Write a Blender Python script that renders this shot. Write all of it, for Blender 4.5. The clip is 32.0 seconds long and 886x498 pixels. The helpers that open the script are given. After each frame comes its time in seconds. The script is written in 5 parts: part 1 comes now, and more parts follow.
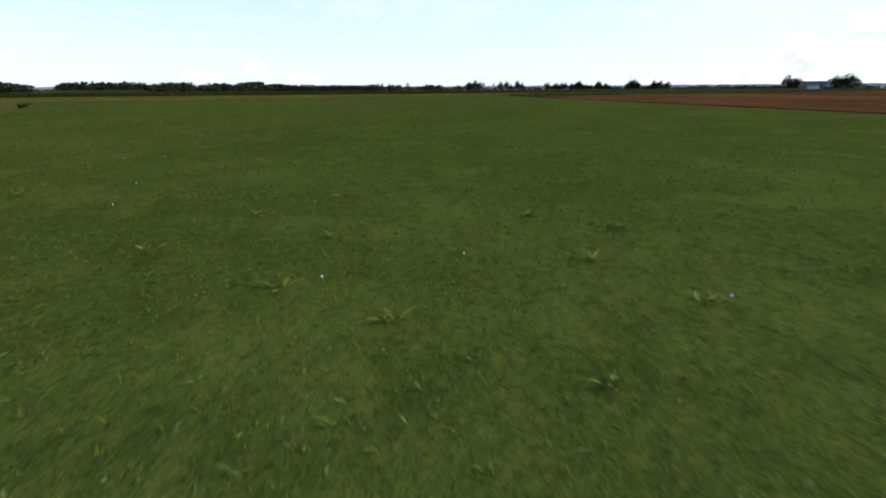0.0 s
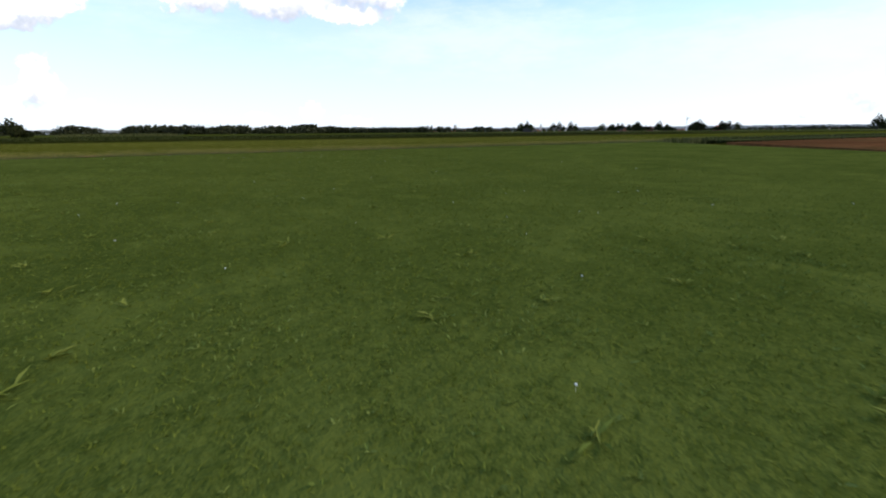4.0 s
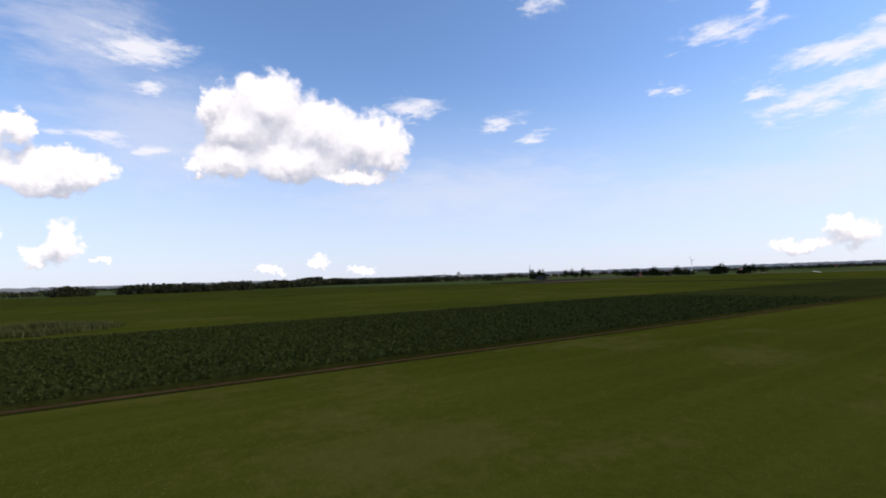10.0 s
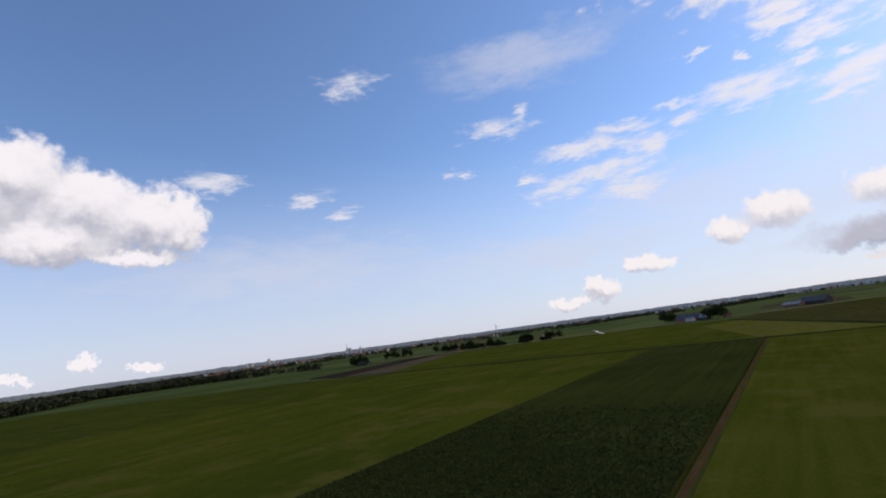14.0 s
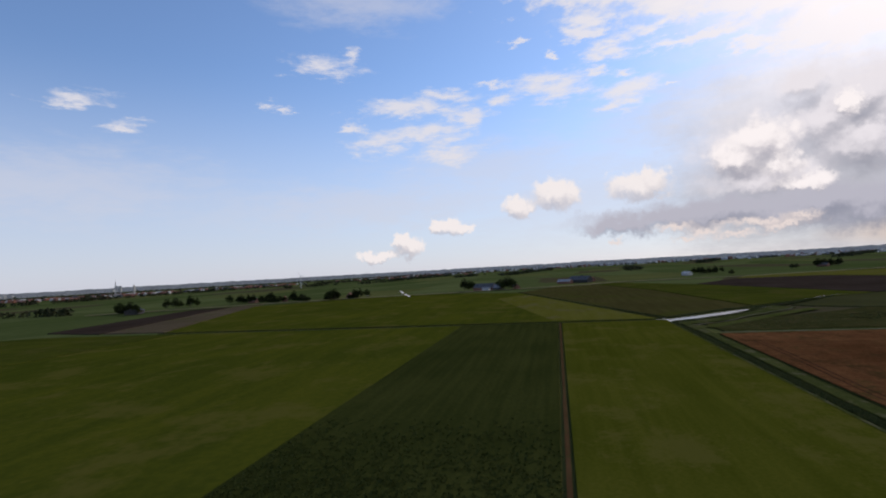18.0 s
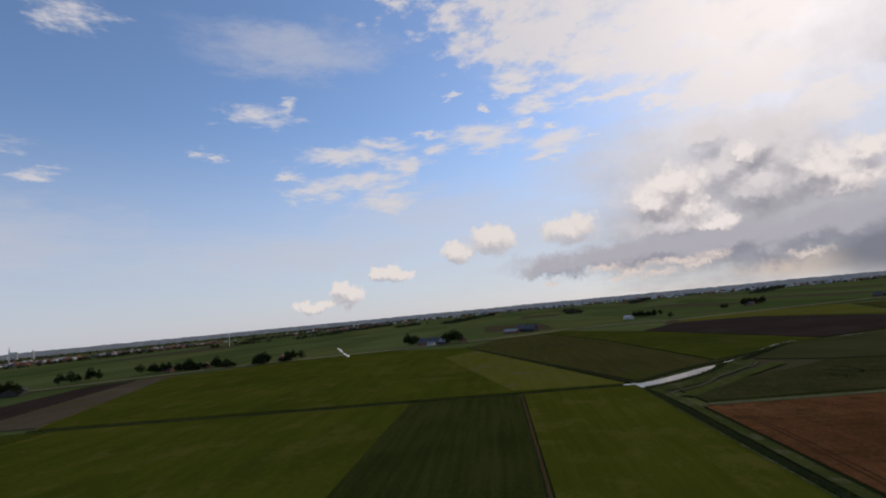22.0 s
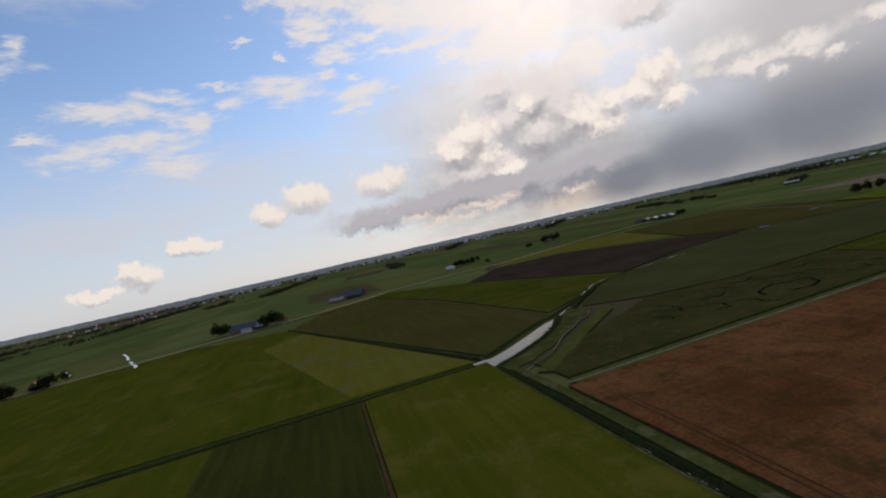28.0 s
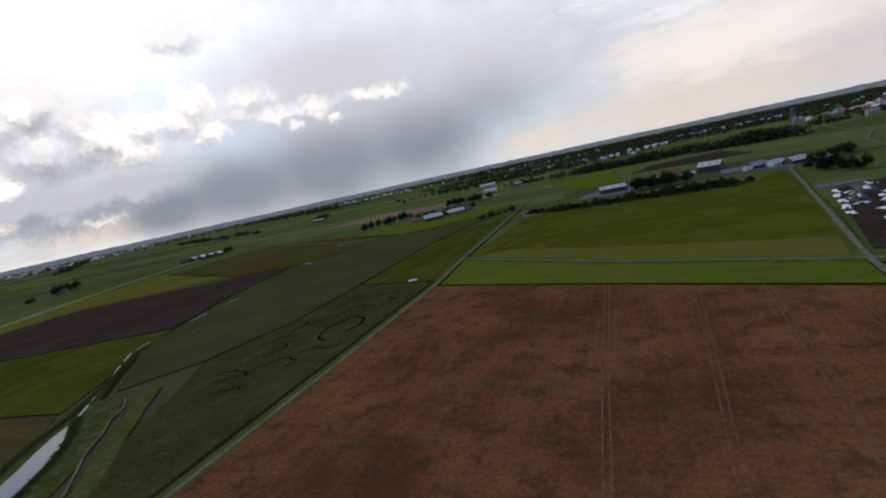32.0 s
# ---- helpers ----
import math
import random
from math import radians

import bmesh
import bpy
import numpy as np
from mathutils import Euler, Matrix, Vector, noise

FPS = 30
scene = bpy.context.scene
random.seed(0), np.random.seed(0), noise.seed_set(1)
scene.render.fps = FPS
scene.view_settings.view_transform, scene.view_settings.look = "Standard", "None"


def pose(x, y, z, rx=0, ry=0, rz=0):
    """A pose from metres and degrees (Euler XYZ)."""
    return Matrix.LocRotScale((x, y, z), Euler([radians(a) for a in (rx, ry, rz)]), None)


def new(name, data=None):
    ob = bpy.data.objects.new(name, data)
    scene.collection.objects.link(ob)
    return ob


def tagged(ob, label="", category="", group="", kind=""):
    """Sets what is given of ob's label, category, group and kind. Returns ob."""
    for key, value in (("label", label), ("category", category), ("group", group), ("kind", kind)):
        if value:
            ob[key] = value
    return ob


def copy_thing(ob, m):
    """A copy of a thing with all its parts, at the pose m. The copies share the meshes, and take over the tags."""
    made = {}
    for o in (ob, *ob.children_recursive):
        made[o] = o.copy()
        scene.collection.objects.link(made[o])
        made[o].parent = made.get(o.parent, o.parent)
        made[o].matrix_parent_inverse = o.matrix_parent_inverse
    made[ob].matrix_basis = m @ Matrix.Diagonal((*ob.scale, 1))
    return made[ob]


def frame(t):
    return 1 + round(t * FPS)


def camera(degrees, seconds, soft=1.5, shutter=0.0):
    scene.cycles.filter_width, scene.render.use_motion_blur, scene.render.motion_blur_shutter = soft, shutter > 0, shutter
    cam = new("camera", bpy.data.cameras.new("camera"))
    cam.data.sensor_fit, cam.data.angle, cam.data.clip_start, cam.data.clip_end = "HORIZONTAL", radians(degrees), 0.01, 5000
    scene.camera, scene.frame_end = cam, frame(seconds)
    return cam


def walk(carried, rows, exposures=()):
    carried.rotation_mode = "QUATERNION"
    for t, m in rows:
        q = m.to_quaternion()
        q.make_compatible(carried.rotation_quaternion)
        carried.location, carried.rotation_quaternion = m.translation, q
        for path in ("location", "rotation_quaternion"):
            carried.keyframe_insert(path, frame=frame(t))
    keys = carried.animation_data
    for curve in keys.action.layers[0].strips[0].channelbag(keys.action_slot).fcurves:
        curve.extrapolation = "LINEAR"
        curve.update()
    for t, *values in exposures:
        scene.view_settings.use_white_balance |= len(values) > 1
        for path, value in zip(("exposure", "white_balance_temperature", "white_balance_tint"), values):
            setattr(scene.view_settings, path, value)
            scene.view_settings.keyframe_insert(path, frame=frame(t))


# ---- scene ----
# A model aircraft's flight: low over a meadow, then climbing and turning over flat polder fields.
# World: x runs along the field strips, y across them. Headings are degrees to the left of +y.
PATH = [  # seconds, x, y, z, heading, pitch, roll
    (0, -13.60, -43.66, 0.97, -36.98, -18.59, -0.25),
    (0.5, -11.99, -39.85, 0.96, -37.48, -17.51, 0.79),
    (1, -10.38, -36.05, 0.95, -38.73, -16.22, 2.19),
    (1.5, -8.78, -32.25, 0.95, -39.16, -14.66, 1.69),
    (2, -7.19, -28.48, 0.96, -38.42, -13.06, 1.28),
    (2.5, -5.62, -24.77, 1.00, -37.38, -11.67, 0.89),
    (3, -4.09, -21.18, 1.07, -35.32, -12.46, 0.25),
    (3.5, -2.64, -17.80, 1.15, -33.33, -14.11, -0.67),
    (4, -1.29, -14.72, 1.17, -31.58, -13.92, -0.42),
    (4.5, 0.02, -11.88, 1.26, -30.32, -13.41, -0.49),
    (5, 1.15, -8.66, 1.33, -28.48, -13.72, -0.92),
    (5.5, 2.14, -5.03, 1.40, -26.61, -14.21, -1.40),
    (6, 3.10, -1.19, 1.51, -25.21, -14.24, -1.64),
    (6.5, 4.17, 2.71, 1.71, -24.82, -13.17, -1.35),
    (7, 5.33, 6.60, 1.95, -25.99, -10.35, -0.23),
    (7.5, 6.26, 10.65, 2.05, -26.36, -7.00, -1.46),
    (8, 7.13, 14.83, 2.34, -26.63, -2.93, -2.64),
    (8.5, 8.36, 19.01, 3.16, -26.79, -0.38, -4.08),
    (9, 10.08, 23.16, 4.46, -28.06, 0.70, -2.77),
    (9.5, 11.98, 27.19, 5.95, -29.50, 2.44, -1.70),
    (10, 13.69, 31.02, 7.54, -31.55, 3.48, -1.89),
    (10.5, 15.30, 34.69, 9.23, -33.18, 2.15, -3.10),
    (11, 16.90, 38.18, 10.97, -34.85, 4.18, -4.21),
    (11.5, 18.59, 41.50, 12.72, -36.85, 5.78, -5.06),
    (12, 20.40, 44.66, 14.44, -39.44, 7.56, -5.85),
    (12.5, 22.37, 47.69, 16.15, -42.77, 9.06, -6.83),
    (13, 24.50, 50.66, 17.82, -45.30, 7.59, -8.69),
    (13.5, 26.77, 53.51, 19.46, -49.55, 8.86, -8.00),
    (14, 29.16, 56.19, 20.98, -54.69, 10.62, -7.89),
    (14.5, 31.60, 58.60, 22.36, -57.92, 9.19, -7.89),
    (15, 34.08, 60.75, 23.65, -60.71, 6.10, -7.65),
    (15.5, 36.59, 62.68, 24.96, -63.45, 6.28, -6.17),
    (16, 39.11, 64.49, 26.30, -66.33, 5.86, -4.97),
    (16.5, 41.68, 66.22, 27.66, -69.23, 5.05, -4.08),
    (17, 44.33, 67.87, 29.02, -71.99, 4.08, -3.49),
    (17.5, 47.09, 69.44, 30.37, -74.51, 3.16, -3.20),
    (18, 50.02, 70.94, 31.68, -76.62, 2.52, -3.22),
    (18.5, 53.17, 72.33, 32.94, -77.69, 3.13, -4.47),
    (19, 56.58, 73.53, 34.24, -78.94, 5.23, -4.35),
    (19.5, 60.21, 74.52, 35.64, -80.31, 7.56, -4.03),
    (20, 64.04, 75.36, 37.07, -81.41, 7.33, -4.06),
    (20.5, 67.97, 76.16, 38.49, -82.42, 8.53, -4.56),
    (21, 71.85, 76.95, 39.78, -83.92, 10.95, -6.17),
    (21.5, 75.63, 77.72, 40.83, -84.24, 10.66, -6.44),
    (22, 79.45, 78.39, 41.69, -84.27, 7.53, -5.46),
    (22.5, 83.45, 78.89, 42.47, -84.51, 4.14, -4.31),
    (23, 87.76, 79.18, 43.25, -85.80, 2.31, -4.21),
    (23.5, 92.28, 79.27, 44.02, -86.10, 0.64, -7.39),
    (24, 96.76, 79.18, 44.86, -85.36, -0.31, -8.01),
    (24.5, 100.90, 78.97, 45.81, -87.48, 1.03, -6.22),
    (25, 104.64, 78.67, 46.87, -88.51, 3.54, -7.19),
    (25.5, 108.11, 78.31, 48.02, -89.18, 6.06, -9.55),
    (26, 111.47, 77.94, 49.20, -90.16, 7.46, -11.90),
    (26.5, 114.88, 77.57, 50.35, -92.16, 6.61, -12.88),
    (27, 118.46, 77.17, 51.46, -95.89, 2.34, -11.09),
    (27.5, 122.27, 76.60, 52.61, -98.87, -3.67, -13.27),
    (28, 126.27, 75.70, 53.89, -104.85, -1.16, -12.72),
    (28.5, 130.37, 74.35, 55.26, -111.44, 1.46, -13.66),
    (29, 134.44, 72.53, 56.53, -117.22, 1.90, -13.65),
    (29.5, 138.42, 70.28, 57.54, -122.88, 1.10, -13.20),
    (30, 142.20, 67.63, 58.30, -129.42, -1.12, -12.20),
    (30.5, 145.68, 64.59, 58.86, -135.68, -4.10, -12.77),
    (31, 148.76, 61.26, 59.26, -141.15, -7.23, -14.63),
    (31.5, 151.42, 57.76, 59.51, -148.06, -8.33, -14.19),
    (32, 153.73, 54.20, 59.62, -155.73, -8.96, -12.28),
]
cam = camera(86.2, 32.0, soft=2.0, shutter=0.06)
walk(cam, [(t, pose(x, y, z, 90 + p, 0, h) @ pose(0, 0, 0, 0, 0, r)) for t, x, y, z, h, p, r in PATH],
     exposures=[(0, 0.5, 6350, 10), (1, 0.86, 6350, 10), (2, 0.93, 6350, 10), (3, 0.82, 6350, 10), (4, 0.58, 6350, 10), (7, 0.75, 6450, 11), (8, 0.62, 6500, 12), (9, 0.34, 6450, 15), (11, 0.0, 6450, 16), (13, -0.12, 6450, 17),
                (19, -0.25, 6650, 16), (23, -0.46, 6900, 15), (26, -0.38, 7150, 14), (28, -0.30, 7150, 14), (30.8, -0.16, 6700, 12), (32, 0.06, 6650, 11)])

# ---- light ----
SUN_AZ, SUN_EL = -122.0, 33.0


def way(az, el):
    a, e = radians(az), radians(el)
    return Vector((-math.sin(a) * math.cos(e), math.cos(a) * math.cos(e), math.sin(e)))


sun = new("sun", bpy.data.lights.new("sun", "SUN"))
sun.data.energy, sun.data.angle, sun.data.color = 0.85, radians(4.0), (1.0, 0.88, 0.70)
sun.matrix_world = Matrix.Translation(way(SUN_AZ, SUN_EL) * 300) @ way(SUN_AZ, SUN_EL).to_track_quat("Z", "Y").to_matrix().to_4x4()

world = bpy.data.worlds.new("sky")
scene.world = world
world.use_nodes = True
wt = world.node_tree
wt.nodes.clear()


def link_in(nt, node, slot, value):
    if value is None:
        return
    if hasattr(value, "is_linked"):
        nt.links.new(value, node.inputs[slot])
    else:
        node.inputs[slot].default_value = value


def calc(nt, op, a, b=None, c=None):
    n = nt.nodes.new("ShaderNodeMath")
    n.operation = op
    for k, v in enumerate((a, b, c)):
        link_in(nt, n, k, v)
    return n.outputs[0]


def vec(nt, op, a, b=None, c=None, out=0):
    n = nt.nodes.new("ShaderNodeVectorMath")
    n.operation = op
    for k, v in enumerate((a, b, c)):
        link_in(nt, n, k, v)
    return n.outputs[out]


def blend(nt, fac, a, b):
    n = nt.nodes.new("ShaderNodeMix")
    n.data_type = "RGBA"
    link_in(nt, n, 0, fac)
    for k, v in ((6, a), (7, b)):
        link_in(nt, n, k, (*v, 1) if isinstance(v, tuple) else v)
    return n.outputs[2]


def ramp(nt, x, lo, hi):
    n = nt.nodes.new("ShaderNodeMapRange")
    n.interpolation_type = "SMOOTHSTEP"
    link_in(nt, n, 0, x)
    n.inputs[1].default_value, n.inputs[2].default_value = lo, hi
    return n.outputs[0]


def grain(nt, p, scale, detail=5, rough=0.55, color=False):
    n = nt.nodes.new("ShaderNodeTexNoise")
    link_in(nt, n, "Vector", p)
    n.inputs["Scale"].default_value, n.inputs["Detail"].default_value, n.inputs["Roughness"].default_value = scale, detail, rough
    return n.outputs["Color" if color else "Fac"]


# The clouds: (heading, height, half width, half height) in degrees.
CUMULUS = [(-11.1, 19.9, 4.6, 3.6), (-5.8, 19.1, 1.6, 2.4), (-8.7, 17.0, 4.7, 3.3), (-16.8, 17.5, 5.5, 3.7), (-22.1, 16.4, 4.7, 3.3), (-25.5, 15.7, 2.5, 3.1),
           (-7.2, 13.6, 4.0, 1.9), (-14.2, 14.0, 7.0, 2.3), (-20.6, 12.4, 5.7, 1.0), (-4.2, 12.6, 1.4, 0.9), (10.7, 14.7, 1.5, 1.7), (7.9, 12.1, 4.0, 1.6),
           (9.5, 10.4, 4.4, 1.6), (4.8, 11.7, 1.9, 1.2), (14.0, 12.6, 2.7, 2.7), (7.9, 11.0, 3.9, 1.5), (13.8, 5.2, 1.6, 1.3), (7.5, 4.5, 1.5, 2.3),
           (9.4, 3.3, 1.3, 0.9), (4.3, 2.7, 1.1, 0.4), (-16.8, 2.1, 1.3, 0.9), (-11.8, 1.5, 1.5, 0.5), (-21.7, 1.3, 1.5, 0.5), (40, 12, 10, 6), (62, 15, 12, 7)]
SMALL = [(-90.5, 8.0, 2.9, 2.0), (-85.8, 6.9, 1.9, 1.4), (-99.5, 8.2, 3.9, 1.7), (-77.2, 5.2, 2.4, 0.9), (-71.3, 3.6, 1.0, 0.7), (-68.2, 2.0, 2.3, 0.8),
         (-79.0, 4.8, 2.2, 0.7), (-72.6, 3.0, 1.9, 1.3), (-69.1, 1.8, 2.2, 0.6), (-72.1, 3.6, 1.4, 0.9), (-69.7, 2.2, 2.1, 0.7), (-75.5, 5.4, 0.8, 0.8)]
TOPS = [(-111.2, 11.0, 2.7, 2.4), (-109.3, 9.5, 2.6, 1.8), (-112.8, 8.6, 2.1, 1.7), (-118.1, 13.2, 0.9, 1.1), (-124.4, 10.2, 2.2, 2.0),
        (-127.3, 10.7, 1.6, 1.6), (-126.3, 8.5, 2.7, 1.7), (-114.2, 6.6, 3.0, 0.9), (-132.2, 12.4, 2.2, 1.7), (-130.8, 10.8, 2.6, 1.9),
        (-133.2, 9.1, 1.8, 1.6)]
RIDGE = [(-136.8, 10.8, 2.8, 1.5), (-140.1, 9.9, 2.9, 1.1), (-142.4, 8.8, 1.9, 0.9), (-144.9, 9.6, 1.7, 1.0), (-146.8, 8.8, 1.4, 0.7),
         (-143.9, 10.3, 3.8, 1.0), (-150.4, 10.7, 2.9, 0.9), (-153.3, 10.2, 2.4, 0.7), (-131.9, 11.5, 3.6, 2.1), (-137.6, 12.1, 3.2, 1.3)]
GOLD = [(-108.3, 2.1, 3.0, 0.5), (-111.7, 2.6, 1.2, 0.6), (-96.7, 2.0, 0.8, 0.4), (-104.4, 2.0, 2.1, 0.4), (-112.9, 2.7, 2.4, 0.5), (-106.0, 2.6, 2.4, 0.6),
        (-121.8, 2.5, 1.8, 0.4), (-109.8, 3.2, 4.1, 0.5), (-114.2, 3.2, 1.6, 0.5), (-102.8, 3.2, 2.7, 0.5)]
HEAPED = [(-118.9, 9.6, 5.3, 2.8), (-116.2, 11.8, 3.0, 2.5), (-122.6, 9.7, 4.1, 2.4), (-122.5, 12.1, 4.4, 3.1), (-119.5, 10.3, 5.5, 1.7),
          (-110.7, 10.7, 5.4, 3.0), (-111.9, 7.6, 7.0, 2.0), (-119.3, 13.6, 6.0, 2.9), (-123.4, 10.9, 4.6, 1.5), (-132.3, 19.1, 3.6, 1.5),
          (-115.2, 15.8, 2.2, 1.4)]
SHELF = [(-98.0, 3.8, 3.6, 1.0), (-105.9, 4.0, 5.8, 1.2), (-113.2, 3.9, 5.3, 1.3), (-118.5, 3.6, 3.1, 1.5), (-103.8, 4.4, 8.7, 1.0), (-115.3, 4.7, 7.3, 1.3),
         (-122.5, 4.7, 5.3, 1.4), (-107.4, 5.0, 6.1, 1.1), (-116.3, 4.9, 5.9, 1.1), (-107.3, 5.0, 6.4, 1.1), (-96.2, 3.6, 2.9, 0.7)]
WISPS = [(-45.3, 30.6, 3.9, 2.0), (-63.7, 23.7, 5.0, 1.7), (-66.4, 24.7, 1.6, 1.9), (-57.5, 19.3, 1.4, 0.7), (-73.5, 19.3, 7.2, 1.4), (-77.7, 20.1, 5.8, 1.0),
         (-80.0, 17.9, 2.9, 1.5), (-74.4, 16.1, 8.4, 1.5), (-69.4, 15.1, 5.1, 1.4), (-77.3, 13.8, 5.5, 1.4), (-66.9, 17.2, 1.6, 0.7), (-91.7, 19.8, 4.9, 1.5),
         (-84.1, 21.5, 2.6, 0.5), (-95.6, 21.2, 1.8, 0.8), (-99.0, 17.2, 3.0, 1.0), (-96.8, 16.8, 2.1, 0.8), (-87.1, 25.4, 1.0, 0.5), (-91.1, 23.7, 0.8, 0.5),
         (-94.4, 25.0, 3.0, 0.8), (-98.9, 22.6, 2.4, 1.2), (-104.5, 18.4, 0.8, 0.5), (-96.1, 26.2, 4.1, 1.4), (-102.3, 24.3, 3.8, 0.8),
         (-104.9, 26.1, 4.2, 1.2), (-90.4, 20.9, 6.2, 1.4), (-99.5, 18.7, 5.0, 1.5), (-96.4, 22.6, 2.2, 0.8), (-86.9, 25.3, 1.0, 0.5), (1.1, 23.7, 5.8, 1.9),
         (-29.1, 20.2, 3.5, 1.4), (-39.1, 18.2, 4.0, 1.0), (-43.4, 15.9, 2.0, 0.8), (0.1, 20.2, 2.2, 0.8), (6.2, 14.7, 4.6, 0.8), (0.1, 13.9, 1.8, 0.7),
         (-28.8, 20.0, 3.8, 1.5), (-59.0, 18.7, 1.2, 0.7), (-84.3, 19.2, 2.8, 1.2), (-96.3, 26.0, 1.6, 0.7), (-98.3, 23.7, 3.0, 1.0),
         (-102.6, 22.4, 3.2, 0.8), (-98.1, 20.3, 1.8, 0.7), (-186, 11, 12, 1.5), (-204, 13, 20, 3.4), (-180, 15, 10, 1.7)]
FILM = [(-68, 30.5, 12, 3.0), (-84, 12, 16, 3.5), (-70, 8, 24, 3.0), (-94, 8, 20, 7), (-104, 14, 12, 6),
        (-35, 10, 20, 4), (-2, 16, 12, 7), (6, 24, 8, 4)]
BROKEN = [(-110.9, 24.1, 7.2, 0.9), (-106.5, 27.1, 7.8, 1.3), (-120.1, 25.2, 7.1, 2.0), (-106.9, 22.5, 4.3, 0.8), (-116.1, 19.2, 4.8, 1.3),
          (-124.6, 15.7, 6.1, 1.9), (-120.4, 14.6, 3.4, 1.0), (-115.2, 23.3, 6.0, 1.4), (-111.1, 20.5, 2.7, 0.8), (-98, 30, 10, 4.0), (-110, 27, 11, 4.5),
          (-100, 37, 20, 7), (-118, 20, 7, 3)]
VEIL = [(-128, 25, 18, 11), (-118, 38, 22, 12), (-150, 20, 26, 14), (-180, 17, 26, 15), (-205, 15, 26, 15), (-145, 48, 40, 15), (-115, 14, 10, 5),
        (-118, 7, 14, 7)]
RAIN = [(-135, 3, 9, 5), (-145, 4, 11, 8), (-156, 5, 10, 8), (-148, 13, 14, 5), (-164, 10, 8, 6), (-128, 2, 6, 3)]
PEACH = [(-186, 2, 18, 4), (-215, 3, 20, 7), (-122, 1.5, 7, 1.4), (-170, 1.2, 6, 2.0)]
CREAM = [(-188, 7, 14, 4), (-206, 10, 18, 6), (-192, 14, 16, 2.5)]


def cloud(p, blobs, spread):
    """How deep inside the nearest blob: 1 in its middle, 0 at its edge."""
    near = None
    for az, el, ra, re in blobs:
        d = vec(wt, "LENGTH", vec(wt, "MULTIPLY_ADD", p, (1 / ra, 1 / re, 0), (-az / ra, -el / re, 0)), out=1)
        near = d if near is None else calc(wt, "SMOOTH_MIN", near, d, spread)
    return calc(wt, "SUBTRACT", 1.0, near)


co = wt.nodes.new("ShaderNodeTexCoord").outputs["Generated"]
xyz = wt.nodes.new("ShaderNodeSeparateXYZ")
wt.links.new(co, xyz.inputs[0])
az = calc(wt, "MULTIPLY", calc(wt, "ARCTAN2", calc(wt, "MULTIPLY", xyz.outputs[0], -1), xyz.outputs[1]), 180 / math.pi)
az = calc(wt, "SUBTRACT", az, calc(wt, "MULTIPLY", calc(wt, "GREATER_THAN", az, 100.0), 360.0))
el = calc(wt, "MULTIPLY", calc(wt, "ARCSINE", xyz.outputs[2]), 180 / math.pi)
comb = wt.nodes.new("ShaderNodeCombineXYZ")
wt.links.new(az, comb.inputs[0])
wt.links.new(el, comb.inputs[1])
flat = comb.outputs[0]


def billows(p):
    """Headings and heights at p, pushed about by three sizes of noise, so that blobs become heaped clouds."""
    half = (-0.5, -0.5, -0.5)
    a = vec(wt, "ADD", grain(wt, p, 8.0, 4, 0.55, True), half)
    b = vec(wt, "ADD", grain(wt, p, 26.0, 4, 0.6, True), half)
    c = vec(wt, "ADD", grain(wt, p, 80.0, 3, 0.6, True), half)
    lumps = vec(wt, "MULTIPLY_ADD", c, (1.6, 1.5, 0), vec(wt, "MULTIPLY_ADD", b, (2.8, 2.2, 0), flat))
    return vec(wt, "MULTIPLY_ADD", c, (1.5, 1.4, 0), vec(wt, "MULTIPLY_ADD", b, (3.2, 3.0, 0), vec(wt, "MULTIPLY_ADD", a, (3.0, 2.4, 0), flat))), lumps, a


def knobs(p):
    """Rounded knobs of two sizes, for the heads of heaped clouds: high in the middle of a knob."""
    n = wt.nodes.new("ShaderNodeTexVoronoi")
    n.feature = "SMOOTH_F1"
    n.normalize = True
    link_in(wt, n, "Vector", vec(wt, "MULTIPLY_ADD", grain(wt, p, 14.0, 3, 0.5, True), (0.03, 0.03, 0.03), p))
    n.inputs["Scale"].default_value, n.inputs["Detail"].default_value, n.inputs["Roughness"].default_value = 22.0, 2.0, 0.55
    n.inputs["Smoothness"].default_value = 0.35
    return calc(wt, "MULTIPLY_ADD", n.outputs["Distance"], -2.2, 0.75)


raised = vec(wt, "ADD", co, (0.0, 0.0, 0.024))
knob, up_knob = knobs(co), knobs(raised)
puffy, lumpy, coarse = billows(co)
up_puffy, up_lumpy, _ = billows(raised)
up_puffy, up_lumpy = vec(wt, "ADD", up_puffy, (0, 1.37, 0)), vec(wt, "ADD", up_lumpy, (0, 1.0, 0))
stretched = vec(wt, "MULTIPLY", co, (1.0, 1.0, 3.5))
streaks = vec(wt, "SUBTRACT", grain(wt, stretched, 12.0, 8, 0.68, True), (0.5, 0.5, 0.5))
wispy = vec(wt, "MULTIPLY_ADD", streaks, (9.0, 4.0, 0), flat)
loose = vec(wt, "MULTIPLY_ADD", streaks, (12.0, 6.0, 0), flat)

